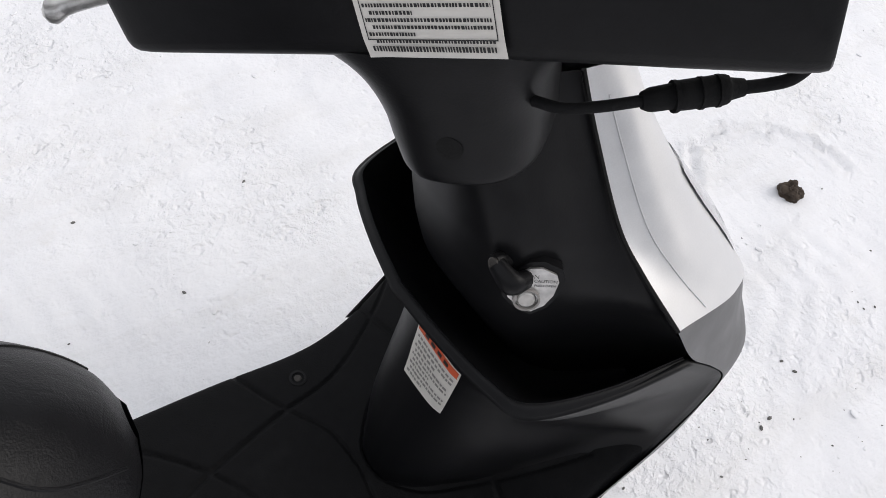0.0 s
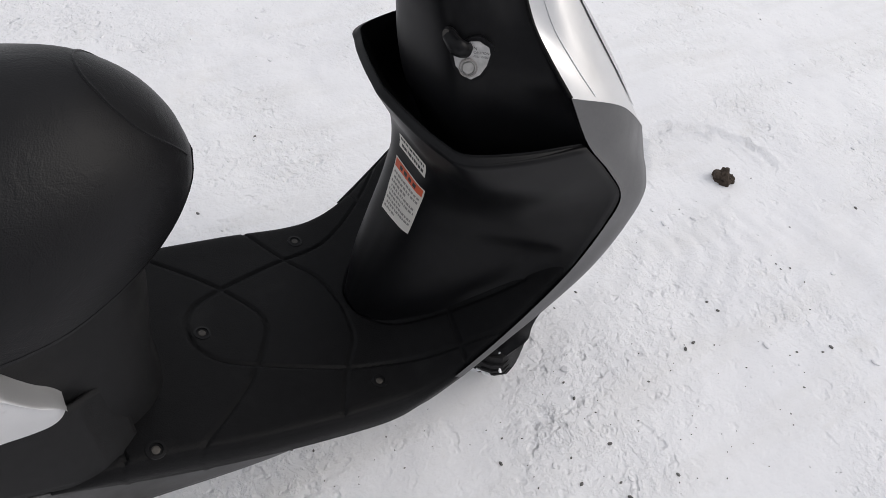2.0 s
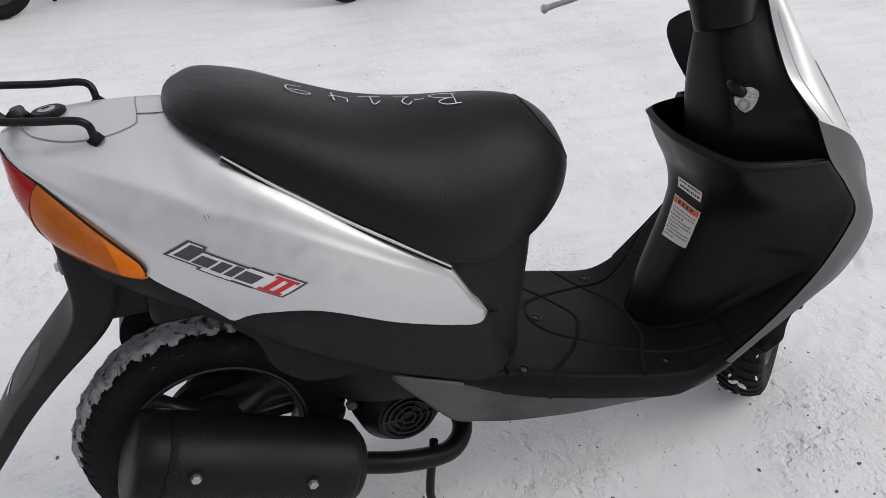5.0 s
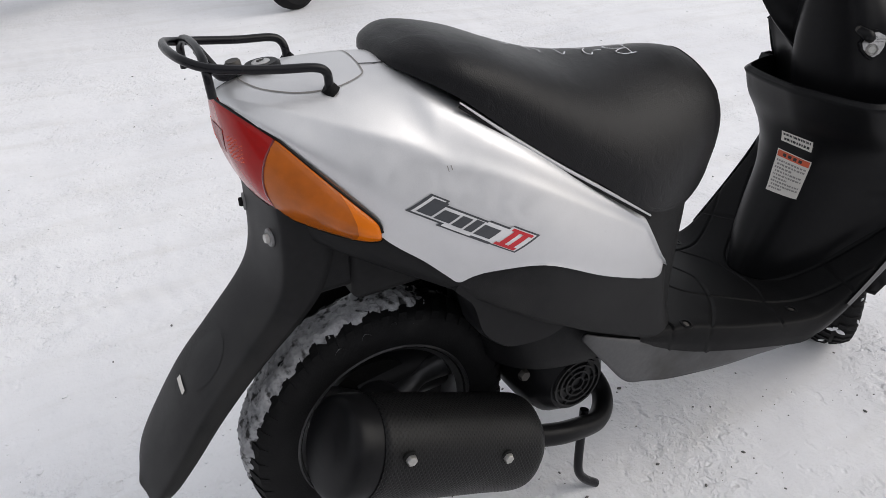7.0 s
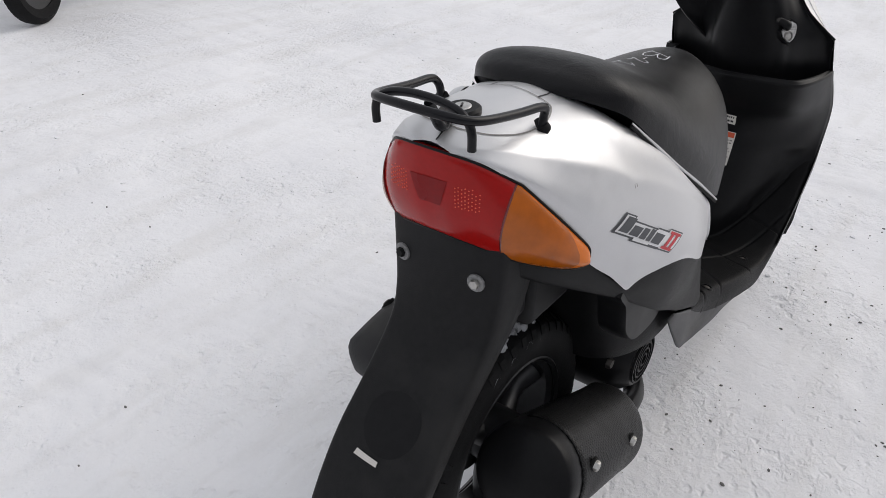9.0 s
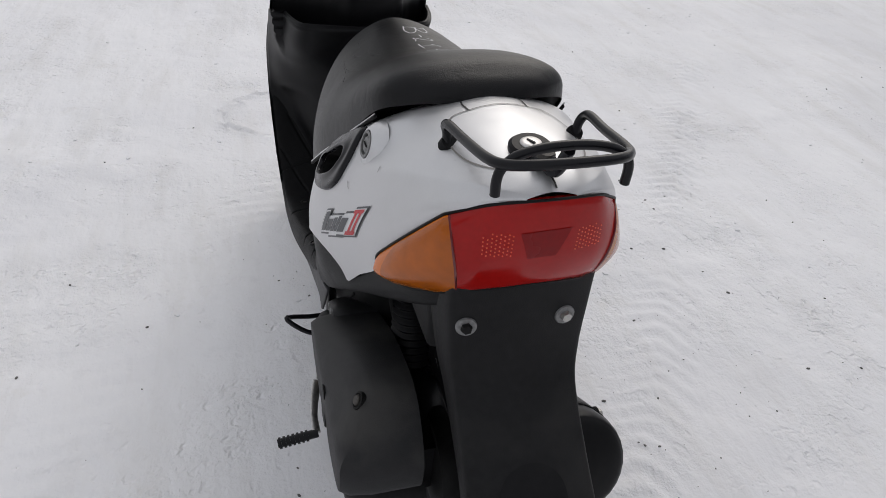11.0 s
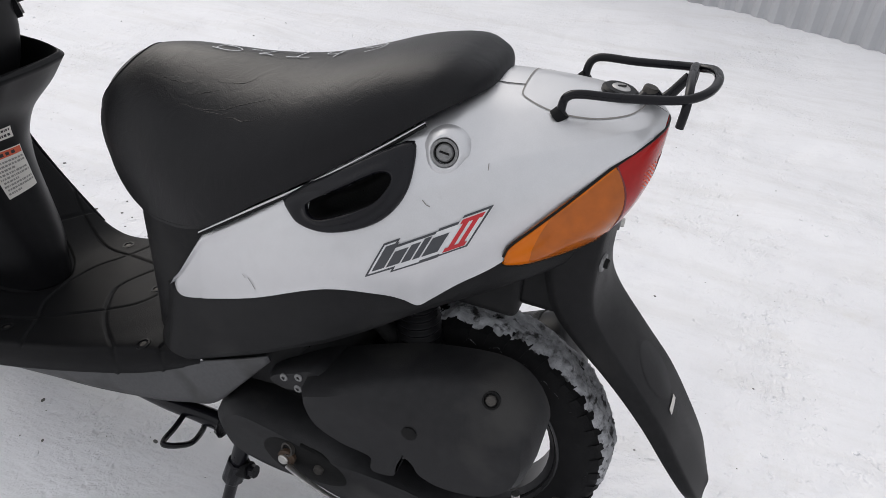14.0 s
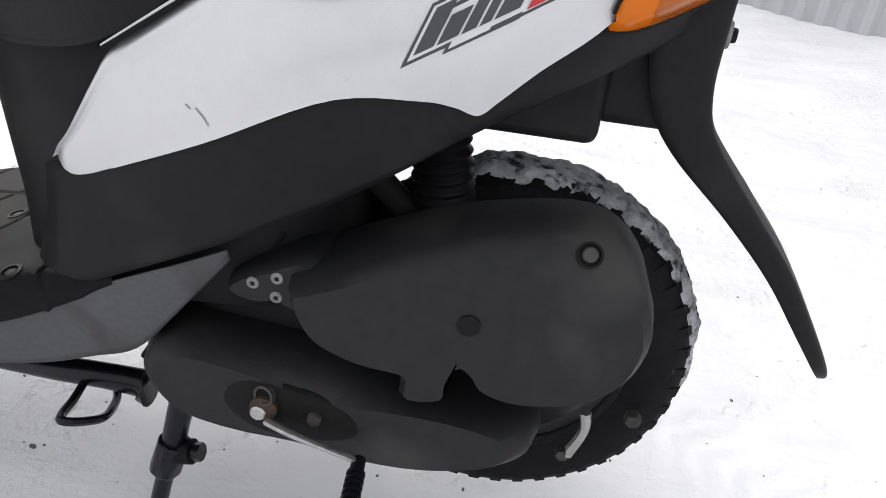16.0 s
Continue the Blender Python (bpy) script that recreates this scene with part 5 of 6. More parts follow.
# Rack: feet, hanging legs and the bent hook in the middle
for s in (1, -1):
    part("rack_foot", tube([(-0.030, s * 0.062, 0.741), (-0.036, s * 0.061, 0.749)], [0.009, 0.008], 12, smooth=False), RUBBER, rack, "black rubber foot")
half_hoop = [(-0.146, 0.056, 0.755), (-0.147, 0.056, 0.770), (-0.147, 0.052, 0.780), (-0.146, 0.040, 0.788), (-0.145, 0.020, 0.792)]
part("rack_hoop", tube(half_hoop + [(-0.145, 0, 0.793)] + [(x, -y, z) for x, y, z in half_hoop[::-1]], 0.0043, 10, 80), TUBE, rack, "bent tube hoop whose ends hang as legs")
part("rack_bracket", tube([(-0.100, 0.006, 0.754), (-0.110, 0.0, 0.762), (-0.124, -0.004, 0.760), (-0.142, -0.004, 0.787)], [0.006, 0.009, 0.006, 0.005], 10), TUBE, rack)
disc("rack_screw", Vector((-0.109, 0.0, 0.766)), (-0.2, 0, 1), 0.008, 0.005, DULL, rack)

# Lens details
lens_cast = caster(LAMP_TREE, (0, 0, 0), (1, 0, 0), lambda y, z: (-0.5, y, z))
part("reflector_patch", drape([((0.024, 0.708), (-0.022, 0.710), (-0.012, 0.680), (0.014, 0.679))], lens_cast, 0.0006, 0.004), REDPATCH, tail_lamp, "darker red reflector patch")
bm = bmesh.new()
for k in range(46):
    y, z = -0.030 - 0.0035 * (k % 8), 0.684 + 0.0042 * (k // 8) + 0.0016 * (k % 2)
    for s in (1, -1):
        got = lens_cast(s * y, z)
        if got:
            turned([(0.0009, 0), (0.0005, 0.0008)], got[0], got[1], 6, bm)
tagged(part("lens_beads", bm, BEAD, tail_lamp, "bright beads inside the lens"), kind="stuff")
for edge in (1, 4):
    part("lens_bezel", tube([(r[edge][0] + 0.001, r[edge][1] * 1.0, r[edge][2] + (0.0008 if edge == 1 else -0.0008)) for r in rows_lamp], 0.0014, 8, 90), BLACK, scooter)
for s, own in ((0, 5), (-1, -6)):
    part("lens_seam", tube([(q[0] - 0.0006, q[1] * 1.003, q[2]) for q in smooth_line(rows_lamp[own][1:5], 12)], 0.0012, 6, smooth=False), REDDARK, scooter)

for own in (rows_lamp[:6], rows_lamp[-6:][::-1]):
    g = grid(own, 21, 25)
    patch = []
    for j in range(9, 25):
        half = 7.2 * math.sqrt(max(0.02, 1 - ((24 - j) / 15.2) ** 4))
        row = []
        for k in range(9):
            t = 10 + half * (k / 4 - 1)
            lo = min(19, int(t))
            q = Vector(g[j][lo]).lerp(Vector(g[j][lo + 1]), t - lo)
            o = Vector((-0.8, 0.6 * (1 if q.y > 0 else -1), 0)) * 0.0006
            row.append(tuple(q + o))
        patch.append(row)
    part("bulb_shade", sheet(patch, 17, 20), AMBER, scooter, "darker amber reflector inside the signal")

# Mudguard: bolts, dark round print and a pale strip
MUD_TREE = tree_of(mudguard)
MUD_CAST = caster(MUD_TREE, (0, 0, 0), (1, 0, 0), lambda y, z: (-0.8, y, z))
for s in (1, -1):
    got = MUD_CAST(s * 0.050 + 0.006, 0.590)
    w = disc("washer", got[0], got[1], 0.0105, 0.0025, WASHER, mudguard, "zinc washer", 0.0098)
    disc("bolt_head", got[0] + got[1] * 0.0025, got[1], 0.0058, 0.0045, SOOT_SHADE if s > 0 else STEEL, w, "", 0.005, 6)
part("round_print", drape(fill([(0.036 * math.cos(a), 0.428 + 0.028 * math.sin(a)) for a in (2 * math.pi * k / 32 for k in range(32))]), MUD_CAST, 0.0003, 0.006), BLACK, mudguard, "darker round patch where a reflector was")
part("pale_strip", drape([((0.030, 0.391), (-0.004, 0.391), (-0.004, 0.396), (0.028, 0.397))], MUD_CAST, 0.0012, 0.006), PAPER, mudguard, "small pale strip")

# Belt cover and air cleaner details
c, lean = Vector((-0.031, 0.1480, 0.434)), Vector((0, 1, 0.62)).normalized()
part("bolt_well", turned([(0.0105, -0.02), (0.0105, 0.0015), (0.0085, 0.002), (0.0078, 0.0004), (0, 0.0004)], c, lean, 20), SOOT_SHADE, air)
disc("bolt", c + lean * 0.001, lean, 0.0062, 0.003, DULL, air, "", 0.0052, 16)
for c in (Vector((0.236, 0.1455, 0.358)), Vector((0.215, 0.1455, 0.366)), Vector((0.216, 0.1455, 0.347))):
    w = disc("screw", c, (0, 1, 0), 0.0056, 0.0022, WASHER, air, "", 0.0048)
    for a in (0.3, 0.3 + math.pi / 3, 0.3 + 2 * math.pi / 3):
        d = Vector((math.cos(a), 0, math.sin(a))) * 0.0024
        part("screw_slot", tube([c + Vector((0, 0.0022, 0)) - d, c + Vector((0, 0.0022, 0)) + d], 0.0006, 5, smooth=False), SOOT_SHADE, w)
# drain hole and kick recess: dark pieces coloured like a hollow's shade
disc("drain_hole", (0.052, 0.1782, 0.372), (0, 1, 0), 0.0095, 0.0008, SOOT_SHADE, air)
part("kick_recess", slab([tuple(p) for p in smooth_line([(0.262, 0.236), (0.250, 0.262), (0.215, 0.266), (0.150, 0.250), (0.135, 0.222), (0.170, 0.206), (0.230, 0.208)], 32, True)], 0.150, 0.1635, 0.006), SOOT_SHADE, case)
part("kick_boss", tube([(0.222, 0.155, 0.240), (0.222, 0.1685, 0.240)], 0.0125, 16, smooth=False), RUST, case, "rusty kick shaft")
disc("kick_bolt", (0.226, 0.168, 0.236), (0, 1, 0), 0.0075, 0.004, STEEL, case, "pale round bolt head", 0.0062, 18)
disc("case_bolt", (0.176, 0.163, 0.236), (0, 1, 0), 0.0075, 0.006, DULL, case, "", 0.006, 6)
part("pinch_bolt", turned([(0.010, -0.003), (0.010, 0.003), (0.0075, 0.003), (0.0075, -0.003)], (0.221, 0.165, 0.254), (0.3, 1, 0.2), 18, closed=True), DULL, case)
kick = part("kick_lever", tube([(0.217, 0.172, 0.230), (0.195, 0.178, 0.227), (0.160, 0.184, 0.222), (0.132, 0.184, 0.214)], [0.0085, 0.0080, 0.0065, 0.0075], 10, 24, flat=0.45), ALU, scooter, "worn aluminium kick starter lever")
P0, P1 = Vector((0.130, 0.182, 0.214)), Vector((0.127, 0.240, 0.208))
pedal = part("kick_pedal", tube([P0, P1], 0.0065, 12, smooth=False), TUBE, kick, "ribbed kick pedal")
for k in range(7):
    q = P0 + (P1 - P0) * (0.25 + 0.11 * k)
    part("pedal_rib", tube([q, q + (P1 - P0).normalized() * 0.0035], 0.0085, 12, smooth=False), TUBE, pedal)
disc("brake_bolt", (-0.060, 0.075, 0.165), (0, 1, 0), 0.008, 0.010, DULL, scooter, "", 0.007, 6)
part("brake_arm", tube([(-0.065, 0.080, 0.165), (-0.075, 0.082, 0.20), (-0.072, 0.082, 0.225)], [0.006, 0.005, 0.006], 8), STEEL, scooter, "steel brake arm")
disc("brake_bolt", (-0.125, 0.055, 0.205), (0, 1, 0), 0.009, 0.008, DULL, scooter, "", 0.008, 6)

# Rear shock absorber with its rubber boot, frame tubes and hoses
prof = []
for k in range(73):
    f = k / 72
    prof.append((0.0290 - 0.006 * f + 0.0022 * math.cos(2 * math.pi * 12 * f), -0.060 + 0.125 * f))
part("shock_boot", turned(prof, (0.095, 0.055, 0.440), (0.14, 0, 1), 28), BLACK, scooter, "ribbed rubber boot", 60)
part("frame_tube", tube([(0.200, 0.062, 0.475), (0.166, 0.064, 0.446), (0.139, 0.064, 0.421), (0.112, 0.062, 0.395)], 0.0125, 10), SOOT_SHADE, scooter)
part("frame_tube", tube([(0.30, -0.075, 0.44), (0.24, -0.072, 0.44), (0.17, -0.068, 0.45)], 0.014, 10), SOOT_SHADE, scooter)
part("carburettor", tube([(0.27, 0.0, 0.40), (0.235, 0.04, 0.40), (0.215, 0.07, 0.395)], [0.03, 0.026, 0.028], 12), SOOT_SHADE, scooter, "black carburettor hidden in shade")
part("intake_hose", tube([(0.33, 0.06, 0.36), (0.29, 0.08, 0.39), (0.25, 0.085, 0.40), (0.22, 0.075, 0.395)], 0.008, 8), SOOT_SHADE, scooter)
part("cable", tube([(0.40, 0.10, 0.28), (0.33, 0.115, 0.32), (0.26, 0.12, 0.34), (0.22, 0.11, 0.39)], 0.0035, 6), RUBBER, scooter)
part("cable", tube([(0.38, 0.08, 0.20), (0.345, 0.10, 0.255), (0.31, 0.12, 0.31), (0.26, 0.10, 0.36)], 0.0035, 6), RUBBER, scooter)
rounded(part("tool_box", block((-0.028, -0.068, 0.490), (0.075, 0.070, 0.575)), DARK, scooter, "dark plastic box under the tail"), 0.010, 3)
rounded(part("box_step", block((-0.104, -0.060, 0.508), (-0.020, 0.062, 0.578)), DARK, scooter), 0.010, 3)

# Splash plate inside the skirt on the muffler side
PLATE_EDGE = [(0.065, 0.522), (0.087, 0.488), (0.102, 0.440), (0.132, 0.408), (0.159, 0.397), (0.206, 0.394), (0.236, 0.405), (0.270, 0.430), (0.240, 0.480), (0.150, 0.520)]
part("splash_plate", slab([tuple(p) for p in smooth_line(PLATE_EDGE, 44, True)], -0.100, -0.138, 0.004), BLACK, scooter, "dark plastic splash plate")

# Scratches in the paint
for cast, line in ((LEFT, [(0.268, 0.512), (0.262, 0.506), (0.258, 0.500)]), (LEFT, [(0.276, 0.513), (0.272, 0.510)]), (LEFT, [(0.018, 0.700), (0.017, 0.694)]), (RIGHT, [(0.060, 0.668), (0.061, 0.662)]), (RIGHT, [(0.064, 0.668), (0.065, 0.663)]), (LEFT, [(0.075, 0.655), (0.070, 0.651), (0.066, 0.650)])):
    part("scratch", drape(line_quads(line, 0.0009), cast, 0.0007, 0.004), GREYINK, body, "small dark scratch in the paint")

# Muffler: heat shield, its bolts, tail cap and hanger
AX = (M1 - M0).normalized()
SIDE = Vector((0, -1, 0))
UPM = AX.cross(SIDE)
rows = []
for f in (0.05, 0.10, 0.3, 0.6, 0.87):
    c = M0 + (M1 - M0) * f
    r = 0.0685 if 0.08 < f < 0.85 else 0.0675
    if f < 0.08:
        r = 0.056
    rows.append([tuple(c + r * (math.cos(a) * SIDE + math.sin(a) * UPM)) for a in (radians(-115 + 230 * k / 16) for k in range(17))])
heat = thick(part("heat_shield", sheet(rows, 40, 30), material("perforated_steel", (0.006, 0.006, 0.0065), 0.45, 0.0, 0.15, 200, 0.0, spec=0.25), muffler, "black perforated steel heat shield"), 0.002)
uv = heat.data.uv_layers.new(name="wrap")
for loop in heat.data.loops:
    q = heat.data.vertices[loop.vertex_index].co - M0
    uv.data[loop.index].uv = (q.dot(AX), 0.062 * math.atan2(q.dot(UPM), q.dot(SIDE)))
nt = heat.data.materials[0].node_tree
wrap = nt.nodes.new("ShaderNodeUVMap")
wrap.uv_map = "wrap"
turned_45 = nt.nodes.new("ShaderNodeMapping")
turned_45.inputs["Rotation"].default_value = (0, 0, radians(45))
nt.links.new(wrap.outputs[0], turned_45.inputs["Vector"])
holes = nt.nodes.new("ShaderNodeTexVoronoi")
holes.voronoi_dimensions = "2D"
holes.inputs["Scale"].default_value, holes.inputs["Randomness"].default_value = 215, 0.0
nt.links.new(turned_45.outputs[0], holes.inputs["Vector"])
edge = nt.nodes.new("ShaderNodeMapRange")
edge.inputs["From Min"].default_value, edge.inputs["From Max"].default_value = 0.24, 0.36
nt.links.new(holes.outputs["Distance"], edge.inputs["Value"])
dent = nt.nodes.new("ShaderNodeBump")
dent.inputs["Strength"].default_value, dent.inputs["Distance"].default_value = 0.8, 0.0015
nt.links.new(edge.outputs[0], dent.inputs["Height"])
shader = nt.nodes["Principled BSDF"]
nt.links.new(dent.outputs[0], shader.inputs["Normal"])
pierced = nt.nodes.new("ShaderNodeMix")
pierced.data_type = "RGBA"
nt.links.new(edge.outputs[0], pierced.inputs[0])
pierced.inputs[6].default_value = (0.001, 0.001, 0.001, 1)
nt.links.new(shader.inputs["Base Color"].links[0].from_socket, pierced.inputs[7])
nt.links.new(pierced.outputs[2], shader.inputs["Base Color"])
for x, z in ((-0.016, 0.324), (0.127, 0.248)):
    w = disc("shield_washer", (x, -0.1660 - 0.03 * (0.13 - x), z), (0, -1, 0), 0.0105, 0.002, SOOT_SHADE, heat)
    disc("shield_bolt", (x, -0.1665 - 0.03 * (0.13 - x), z), (0, -1, 0), 0.0075, 0.007, STEEL, heat, "zinc bolt", 0.0062, 6)
for k, r in enumerate((0.012, 0.022, 0.032, 0.041)):
    part("fan_ring", turned([(r, 0), (r, -0.006), (r - 0.003, -0.006), (r - 0.003, 0)], (0.285, -0.108, 0.265), (0, 1, 0), 28, closed=True), DARK, fan)
for k in range(6):
    a = k * math.pi / 3
    part("fan_bar", tube([(0.285 + 0.01 * math.cos(a), -0.112, 0.265 + 0.01 * math.sin(a)), (0.285 + 0.042 * math.cos(a), -0.111, 0.265 + 0.042 * math.sin(a))], 0.0018, 6, smooth=False), DARK, fan)
disc("fan_bolt", (0.207, -0.086, 0.295), (0, -1, 0), 0.009, 0.006, DULL, fan, "", 0.0075, 6)
part("fan_shroud", tube([(0.30, -0.04, 0.30), (0.33, -0.045, 0.36), (0.35, -0.02, 0.40)], [0.06, 0.055, 0.045], 14), SOOT_SHADE, scooter)

# Centre stand, its pedal loop and the cross tube
stand = part("centre_stand", tube([(0.322, 0.114, 0.190), (0.332, 0.115, 0.150), (0.341, 0.116, 0.108), (0.352, 0.117, 0.068), (0.368, 0.118, 0.002)], [0.0135, 0.0125, 0.0130, 0.0095, 0.0095], 12), TUBE, scooter, "black steel centre stand")
rounded(part("stand_lug", tube([(0.336, 0.1165, 0.126), (0.350, 0.1175, 0.082)], 0.0175, 8, smooth=False), TUBE, stand), 0.003)
part("stand_leg", tube([(0.335, -0.080, 0.165), (0.322, -0.093, 0.085), (0.322, -0.097, 0.050), (0.336, -0.099, 0.026), (0.360, -0.100, 0.004)], 0.0075, 10), TUBE, stand)
stop = part("stand_stop", tube([(0.340, 0.118, 0.111), (0.316, 0.119, 0.117)], 0.0135, 14, smooth=False), RUBBER, stand, "rubber stop")
part("stop_bolt", tube([(0.317, 0.119, 0.1168), (0.306, 0.1195, 0.119)], 0.0100, 8, smooth=False), TUBE, stop)
part("cross_tube", tube([(0.353, 0.120, 0.199), (0.357, 0.120, 0.199), (0.364, 0.120, 0.2005), (0.40, 0.120, 0.202), (0.45, 0.117, 0.199), (0.535, 0.10, 0.186)], [0.0215, 0.0185, 0.0140, 0.0130, 0.0130, 0.0130], 14, 60), TUBE, scooter, "black steel frame tube with a flared end")
part("stand_pedal", tube([(0.418, 0.125, 0.196), (0.408, 0.160, 0.204), (0.399, 0.192, 0.215), (0.390, 0.203, 0.220), (0.380, 0.190, 0.210), (0.376, 0.165, 0.194), (0.386, 0.130, 0.180), (0.394, 0.112, 0.178)], 0.0042, 8, 60), TUBE, stand, "bent wire foot loop")

# Front fork, fender and brake on the turned front wheel
FHUB = Vector((1.045, 0.0, 0.213))
AXL = Vector((-0.62, 0.77, -0.1)).normalized()
AHEAD = Vector((0.77, 0.62, 0)).normalized()
UPW = AHEAD.cross(-AXL).normalized()
if UPW.z < 0:
    UPW = -UPW
rows = []
for k in range(9):
    a = radians(12 + 78 * k / 8)
    d = math.cos(a) * AHEAD + math.sin(a) * UPW
    rows.append([tuple(FHUB + d * (0.222 - 0.05 * abs(f) ** 3) + AXL * 0.062 * f) for f in (1, 0.8, 0.4, 0, -0.4, -0.8, -1)])
fender = thick(part("front_fender", sheet(rows, 21, 30), DARK, scooter, "black plastic front fender"), 0.003)
for s in (1, -1):
    part("fork_leg", tube([FHUB + AXL * 0.062 * s, FHUB + AXL * 0.062 * s + UPW * 0.13 - AHEAD * 0.05, FHUB + AXL * 0.055 * s + UPW * 0.26 - AHEAD * 0.10], [0.016, 0.017, 0.018], 12), DARK, scooter, "black fork leg")
part("fork_cover", tube([FHUB - AXL * 0.070 + AHEAD * 0.01 - UPW * 0.015, FHUB - AXL * 0.072 + UPW * 0.05 + AHEAD * 0.015, FHUB - AXL * 0.065 + UPW * 0.15 - AHEAD * 0.01], [0.018, 0.028, 0.026], 12, flat=0.5), DARK, scooter, "black plastic fork cover")
disc("axle_nut", FHUB - AXL * 0.055, -AXL, 0.011, 0.012, STEEL, scooter, "", 0.009, 6)
bm = bmesh.new()
rnd = random.Random(11)
for k in range(24):
    a, h = rnd.uniform(math.pi * 0.75, math.pi * 1.6), rnd.uniform(-0.038, 0.038)
    q = FHUB + (math.cos(a) * AHEAD + math.sin(a) * UPW) * 0.1985 + AXL * h
    made = bmesh.ops.create_icosphere(bm, subdivisions=2, radius=rnd.uniform(0.002, 0.006), matrix=Matrix.Translation(q))["verts"]
    stretch = (AXL * rnd.uniform(-1, 1) + AHEAD.cross(AXL) * rnd.uniform(-1, 1)).normalized()
    for v in made:
        o = v.co - q
        v.co = q + o * 0.7 + stretch * o.dot(stretch) * rnd.uniform(0.6, 1.5) + o * 0.6 * noise.noise(v.co * 260)
tagged(part("snow_crumbs", bm, CRUMB, front_wheel, "snow crumbs stuck in the tread"), kind="stuff")

# Wiring by the handlebar
part("wire", tube([(0.812, -0.068, 0.822), (0.818, -0.082, 0.826), (0.832, -0.092, 0.829), (0.852, -0.1015, 0.832)], 0.0029, 10), RUBBER, scooter, "black cable")
joint = part("wire_connector", tube([(0.849, -0.1002, 0.8317), (0.853, -0.102, 0.832), (0.863, -0.1065, 0.8335), (0.866, -0.108, 0.8338), (0.884, -0.1165, 0.8362), (0.887, -0.118, 0.8366), (0.893, -0.121, 0.8374)], [0.0042, 0.0058, 0.0062, 0.0072, 0.0074, 0.0055, 0.0042], 14, 42, flat=0.9), RUBBER, scooter, "black moulded cable connector")
for f in (0.25, 0.55, 0.75):
    q = Vector((0.853, -0.102, 0.832)).lerp(Vector((0.890, -0.1195, 0.837)), f)
    part("connector_rib", tube([q, q + Vector((0.0018, -0.0009, 0.0002))], 0.0078, 14, smooth=False), RUBBER, joint)
part("wire", tube([(0.891, -0.120, 0.837), (0.902, -0.127, 0.840), (0.908, -0.133, 0.846), (0.910, -0.136, 0.858), (0.908, -0.134, 0.875)], 0.0032, 10), RUBBER, scooter, "black cable")
# ---- surroundings ----
bm = bmesh.new()
prev = None
F0, F1 = Vector((-9.0, 0.98, 0)), Vector((14.0, -12.13, 0))
along, out = (F1 - F0).normalized(), Vector((0.495, 0.869, 0)).normalized()
n = 1000
for i in range(n):
    k = i % 4
    q = F0 + along * ((F1 - F0).length * i / n) + out * (0.018 if k in (1, 2) else 0)
    pair = [bm.verts.new(q + Vector((0, 0, -0.6))), bm.verts.new(q + Vector((0, 0, 2.2)))]
    if prev:
        bm.faces.new((prev[0], pair[0], pair[1], prev[1]))
    prev = pair
thick(tagged(part("fence", bm, FENCE, smooth=0), "grey profiled sheet metal fence behind a snow bank", "fence", kind="structure"), 0.01)


def clod(name, centre, r, seed, mat, label, category):
    bm = bmesh.new()
    for v in bmesh.ops.create_icosphere(bm, subdivisions=5, radius=r * 0.8)["verts"]:
        n = noise.noise(v.co * 55 + Vector((seed, 0, 0))) + 0.55 * noise.noise(v.co * 130) + 0.25 * noise.noise(v.co * 320)
        v.co = Vector(centre) + v.co * (1.0 + 0.6 * n) * Vector((1.0, 1.0, 0.6)).length / 1.5 + Vector((0, 0, r * 0.1))
    return tagged(part(name, bm, mat), label, category)


clod("dirt_clod", (1.752, 0.115, ground_height(1.752, 0.115) + 0.004), 0.025, 3, DIRT, "lump of brown dirt lying on the snow", "dirt clod")

bm = bmesh.new()
rnd = random.Random(21)
for k in range(700):
    u = rnd.random() ** 0.7 * 3.2
    a = rnd.uniform(0, 2 * math.pi)
    x, y = 0.55 + u * math.cos(a), u * math.sin(a)
    if k < 380:
        x, y = rnd.gauss(0.85, 0.5), rnd.gauss(-0.35, 0.28)
    r = 0.0010 + 0.0034 * rnd.random() ** 4
    bmesh.ops.create_icosphere(bm, subdivisions=1, radius=r, matrix=Matrix.Translation((x, y, ground_height(x, y) + r * 0.25)) @ Matrix.Rotation(rnd.uniform(0, 3), 4, "Z") @ Matrix.Diagonal((1.3, 0.8, 0.6, 1)))
tagged(part("grit", bm, GRIT, smooth=0), "scattered dark grit on the packed snow", "grit", kind="stuff")

bm = bmesh.new()
rnd = random.Random(31)
for k in range(1100):
    x, y = rnd.uniform(-1.8, 3.0), rnd.uniform(-2.2, 2.6)
    if noise.noise((x * 1.7, y * 1.7, 21.0)) < -0.05:
        continue
    r = 0.002 + 0.006 * rnd.random() ** 3
    bmesh.ops.create_icosphere(bm, subdivisions=1, radius=r, matrix=Matrix.Translation((x, y, ground_height(x, y) + r * 0.1)) @ Matrix.Rotation(rnd.uniform(0, 3), 4, "Z") @ Matrix.Diagonal((1.4, 0.9, 0.6, 1)))
tagged(part("snow_lumps", bm, SNOW), "small lumps of broken snow on the ground", "snow lumps", kind="stuff")


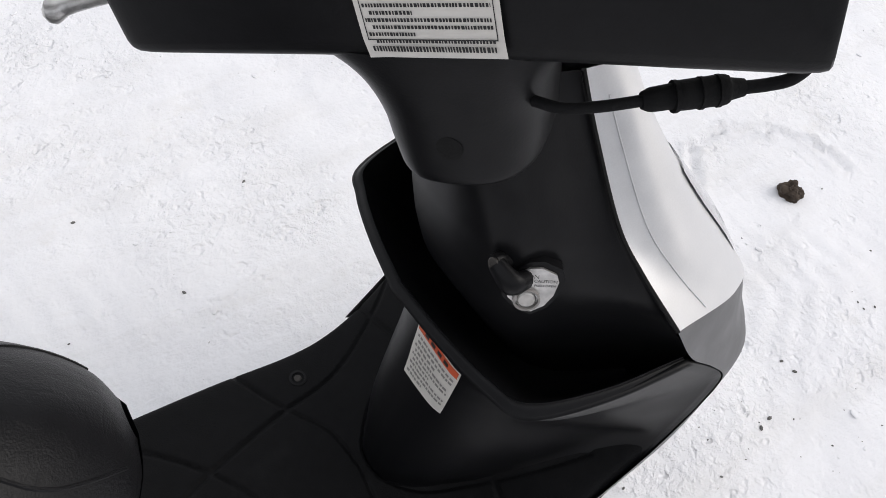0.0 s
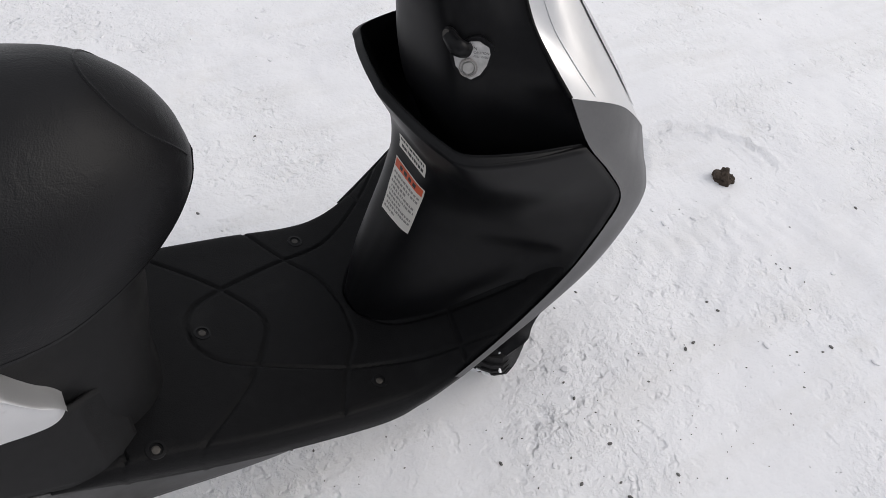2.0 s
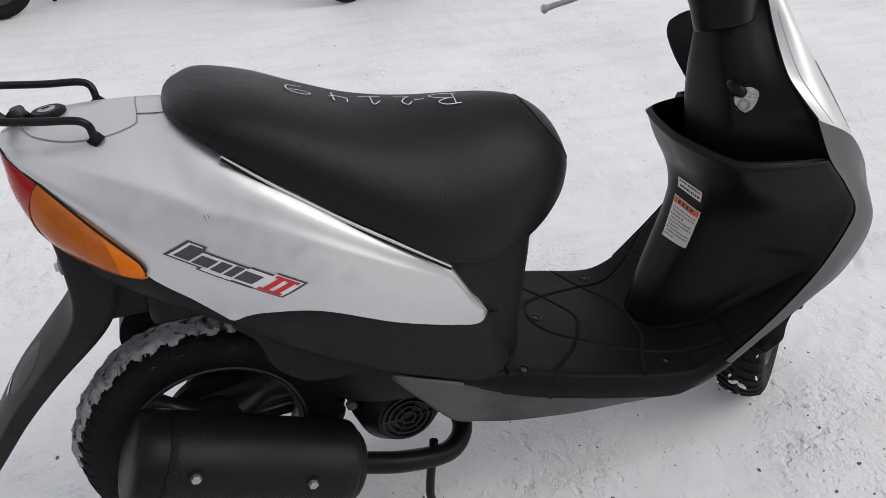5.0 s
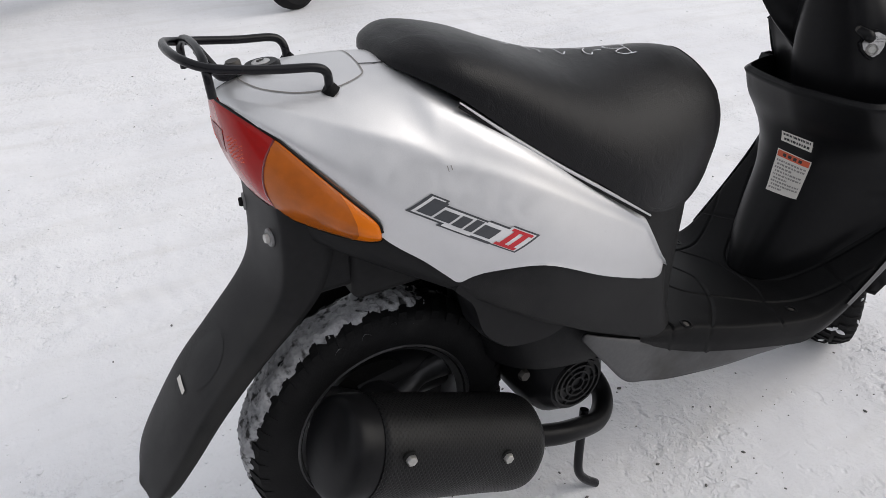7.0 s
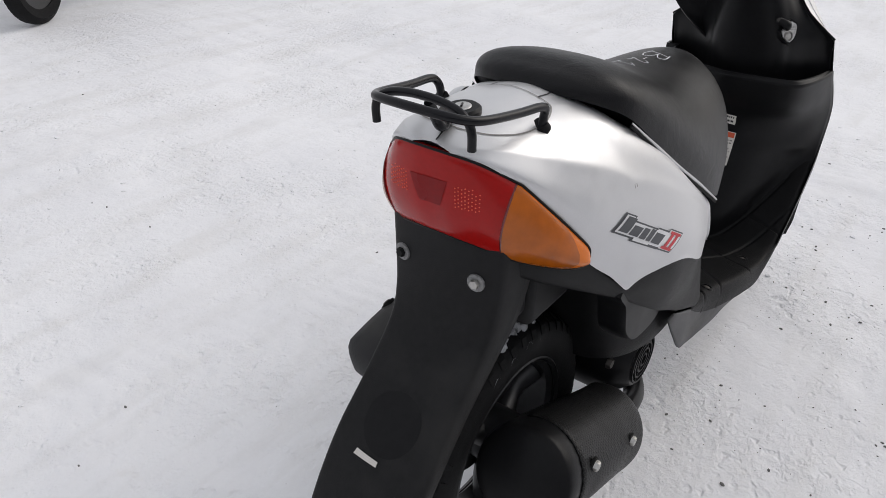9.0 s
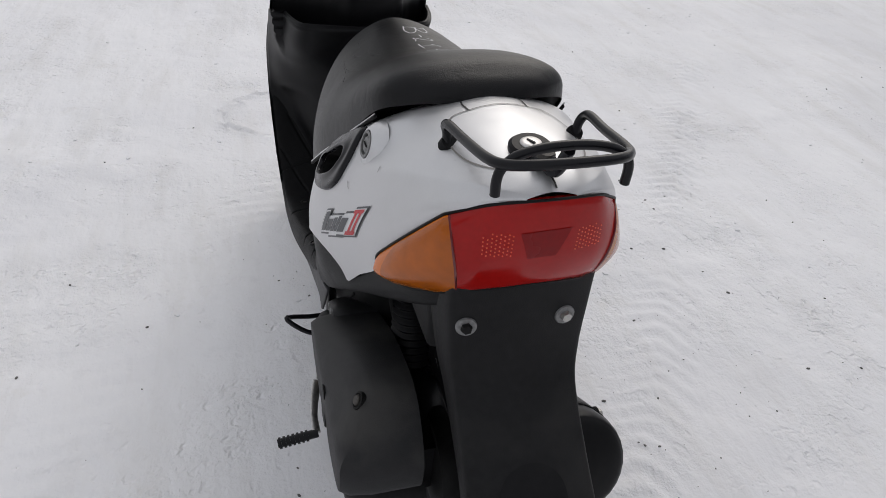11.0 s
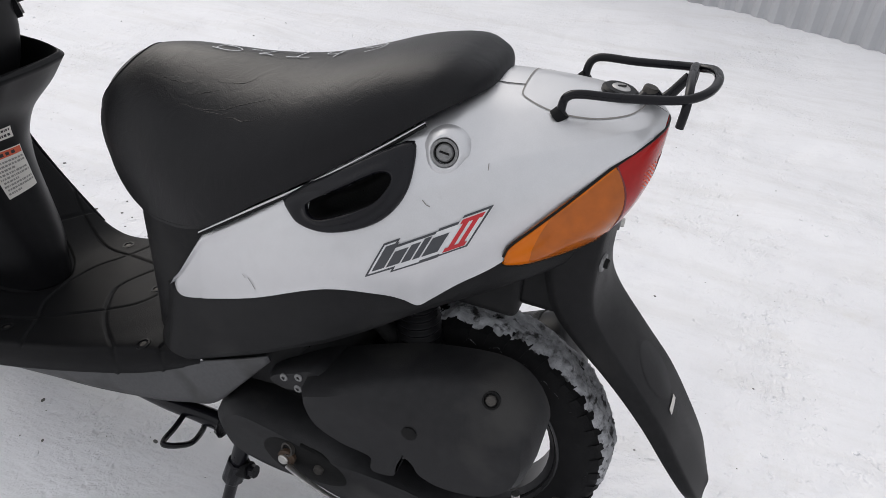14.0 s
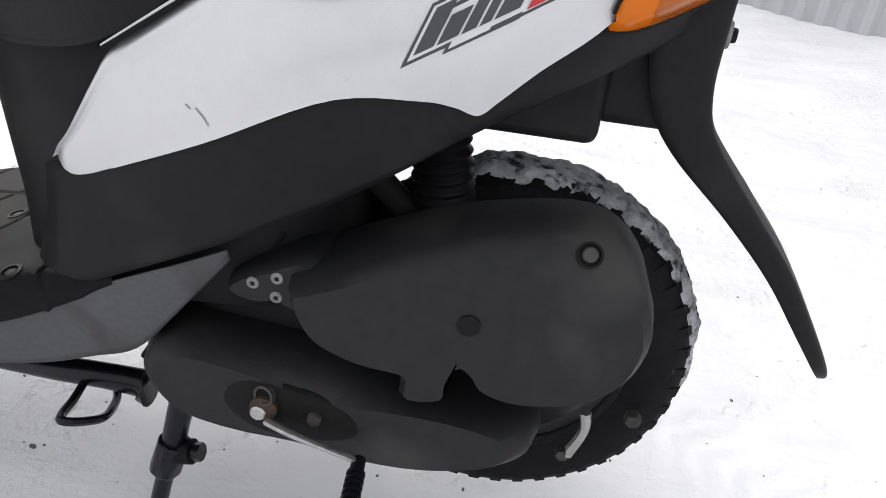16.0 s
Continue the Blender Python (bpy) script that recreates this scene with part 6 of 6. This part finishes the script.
def parked_scooter(place, heading, label):
    """A dark scooter standing far off, of which the wheels and lower body show."""
    m = pose(*place, 0, 0, heading)
    root = tagged(new("parked_motor_scooter"), label, "motor scooter", "parked scooters")

    def w(x, y, z):
        return tuple(m @ Vector((x, y, z)))

    axle = m.to_3x3() @ Vector((0, 1, 0))
    for x in (0.0, 1.12):
        t = part("tyre", turned([(0.13, -0.03), (0.17, -0.042), (0.198, -0.02), (0.2, 0), (0.198, 0.02), (0.17, 0.042), (0.13, 0.03)], w(x, 0, 0.2), axle, 32, closed=True), RUBBER, root)
        part("rim", turned([(0.132, -0.025), (0.06, -0.01), (0.06, 0.01), (0.132, 0.025)], w(x, 0, 0.2), axle, 24, closed=True), RIM, t)
    part("floorboard", tube([w(0.35, 0, 0.27), w(0.6, 0, 0.25), w(0.85, 0, 0.27)], [0.11, 0.12, 0.11], 12, flat=0.5), BLACK, root)
    part("rear_body", tube([w(-0.2, 0, 0.68), w(0.05, 0, 0.58), w(0.3, 0, 0.48), w(0.42, 0, 0.35)], [0.08, 0.15, 0.16, 0.12], 16), BLACK, root)
    part("seat", tube([w(0.0, 0, 0.74), w(0.25, 0, 0.72), w(0.5, 0, 0.68)], [0.09, 0.12, 0.10], 14, flat=0.5), SEAT, root)
    part("leg_shield", tube([w(0.85, 0, 0.3), w(0.95, 0, 0.55), w(0.86, 0, 0.85)], [0.14, 0.17, 0.08], 14, flat=0.5), GREY, root)
    part("handlebar", tube([w(0.82, -0.3, 0.95), w(0.86, 0, 0.92), w(0.82, 0.3, 0.95)], 0.018, 10), BLACK, root)
    part("engine", tube([w(0.0, 0.08, 0.22), w(0.3, 0.08, 0.25)], 0.08, 12, smooth=False), CAST, root)
    part("stand", tube([w(0.35, 0.1, 0.2), w(0.33, 0.16, 0.01)], 0.012, 8, smooth=False), TUBE, root)
    return root


parked_scooter((-0.72, 3.60, ground_height(-0.9, 3.8)), 25, "dark motor scooter parked on snow further off")
parked_scooter((1.06, 3.27, ground_height(1.06, 3.27)), 28, "black motor scooter parked on snow beyond the first")
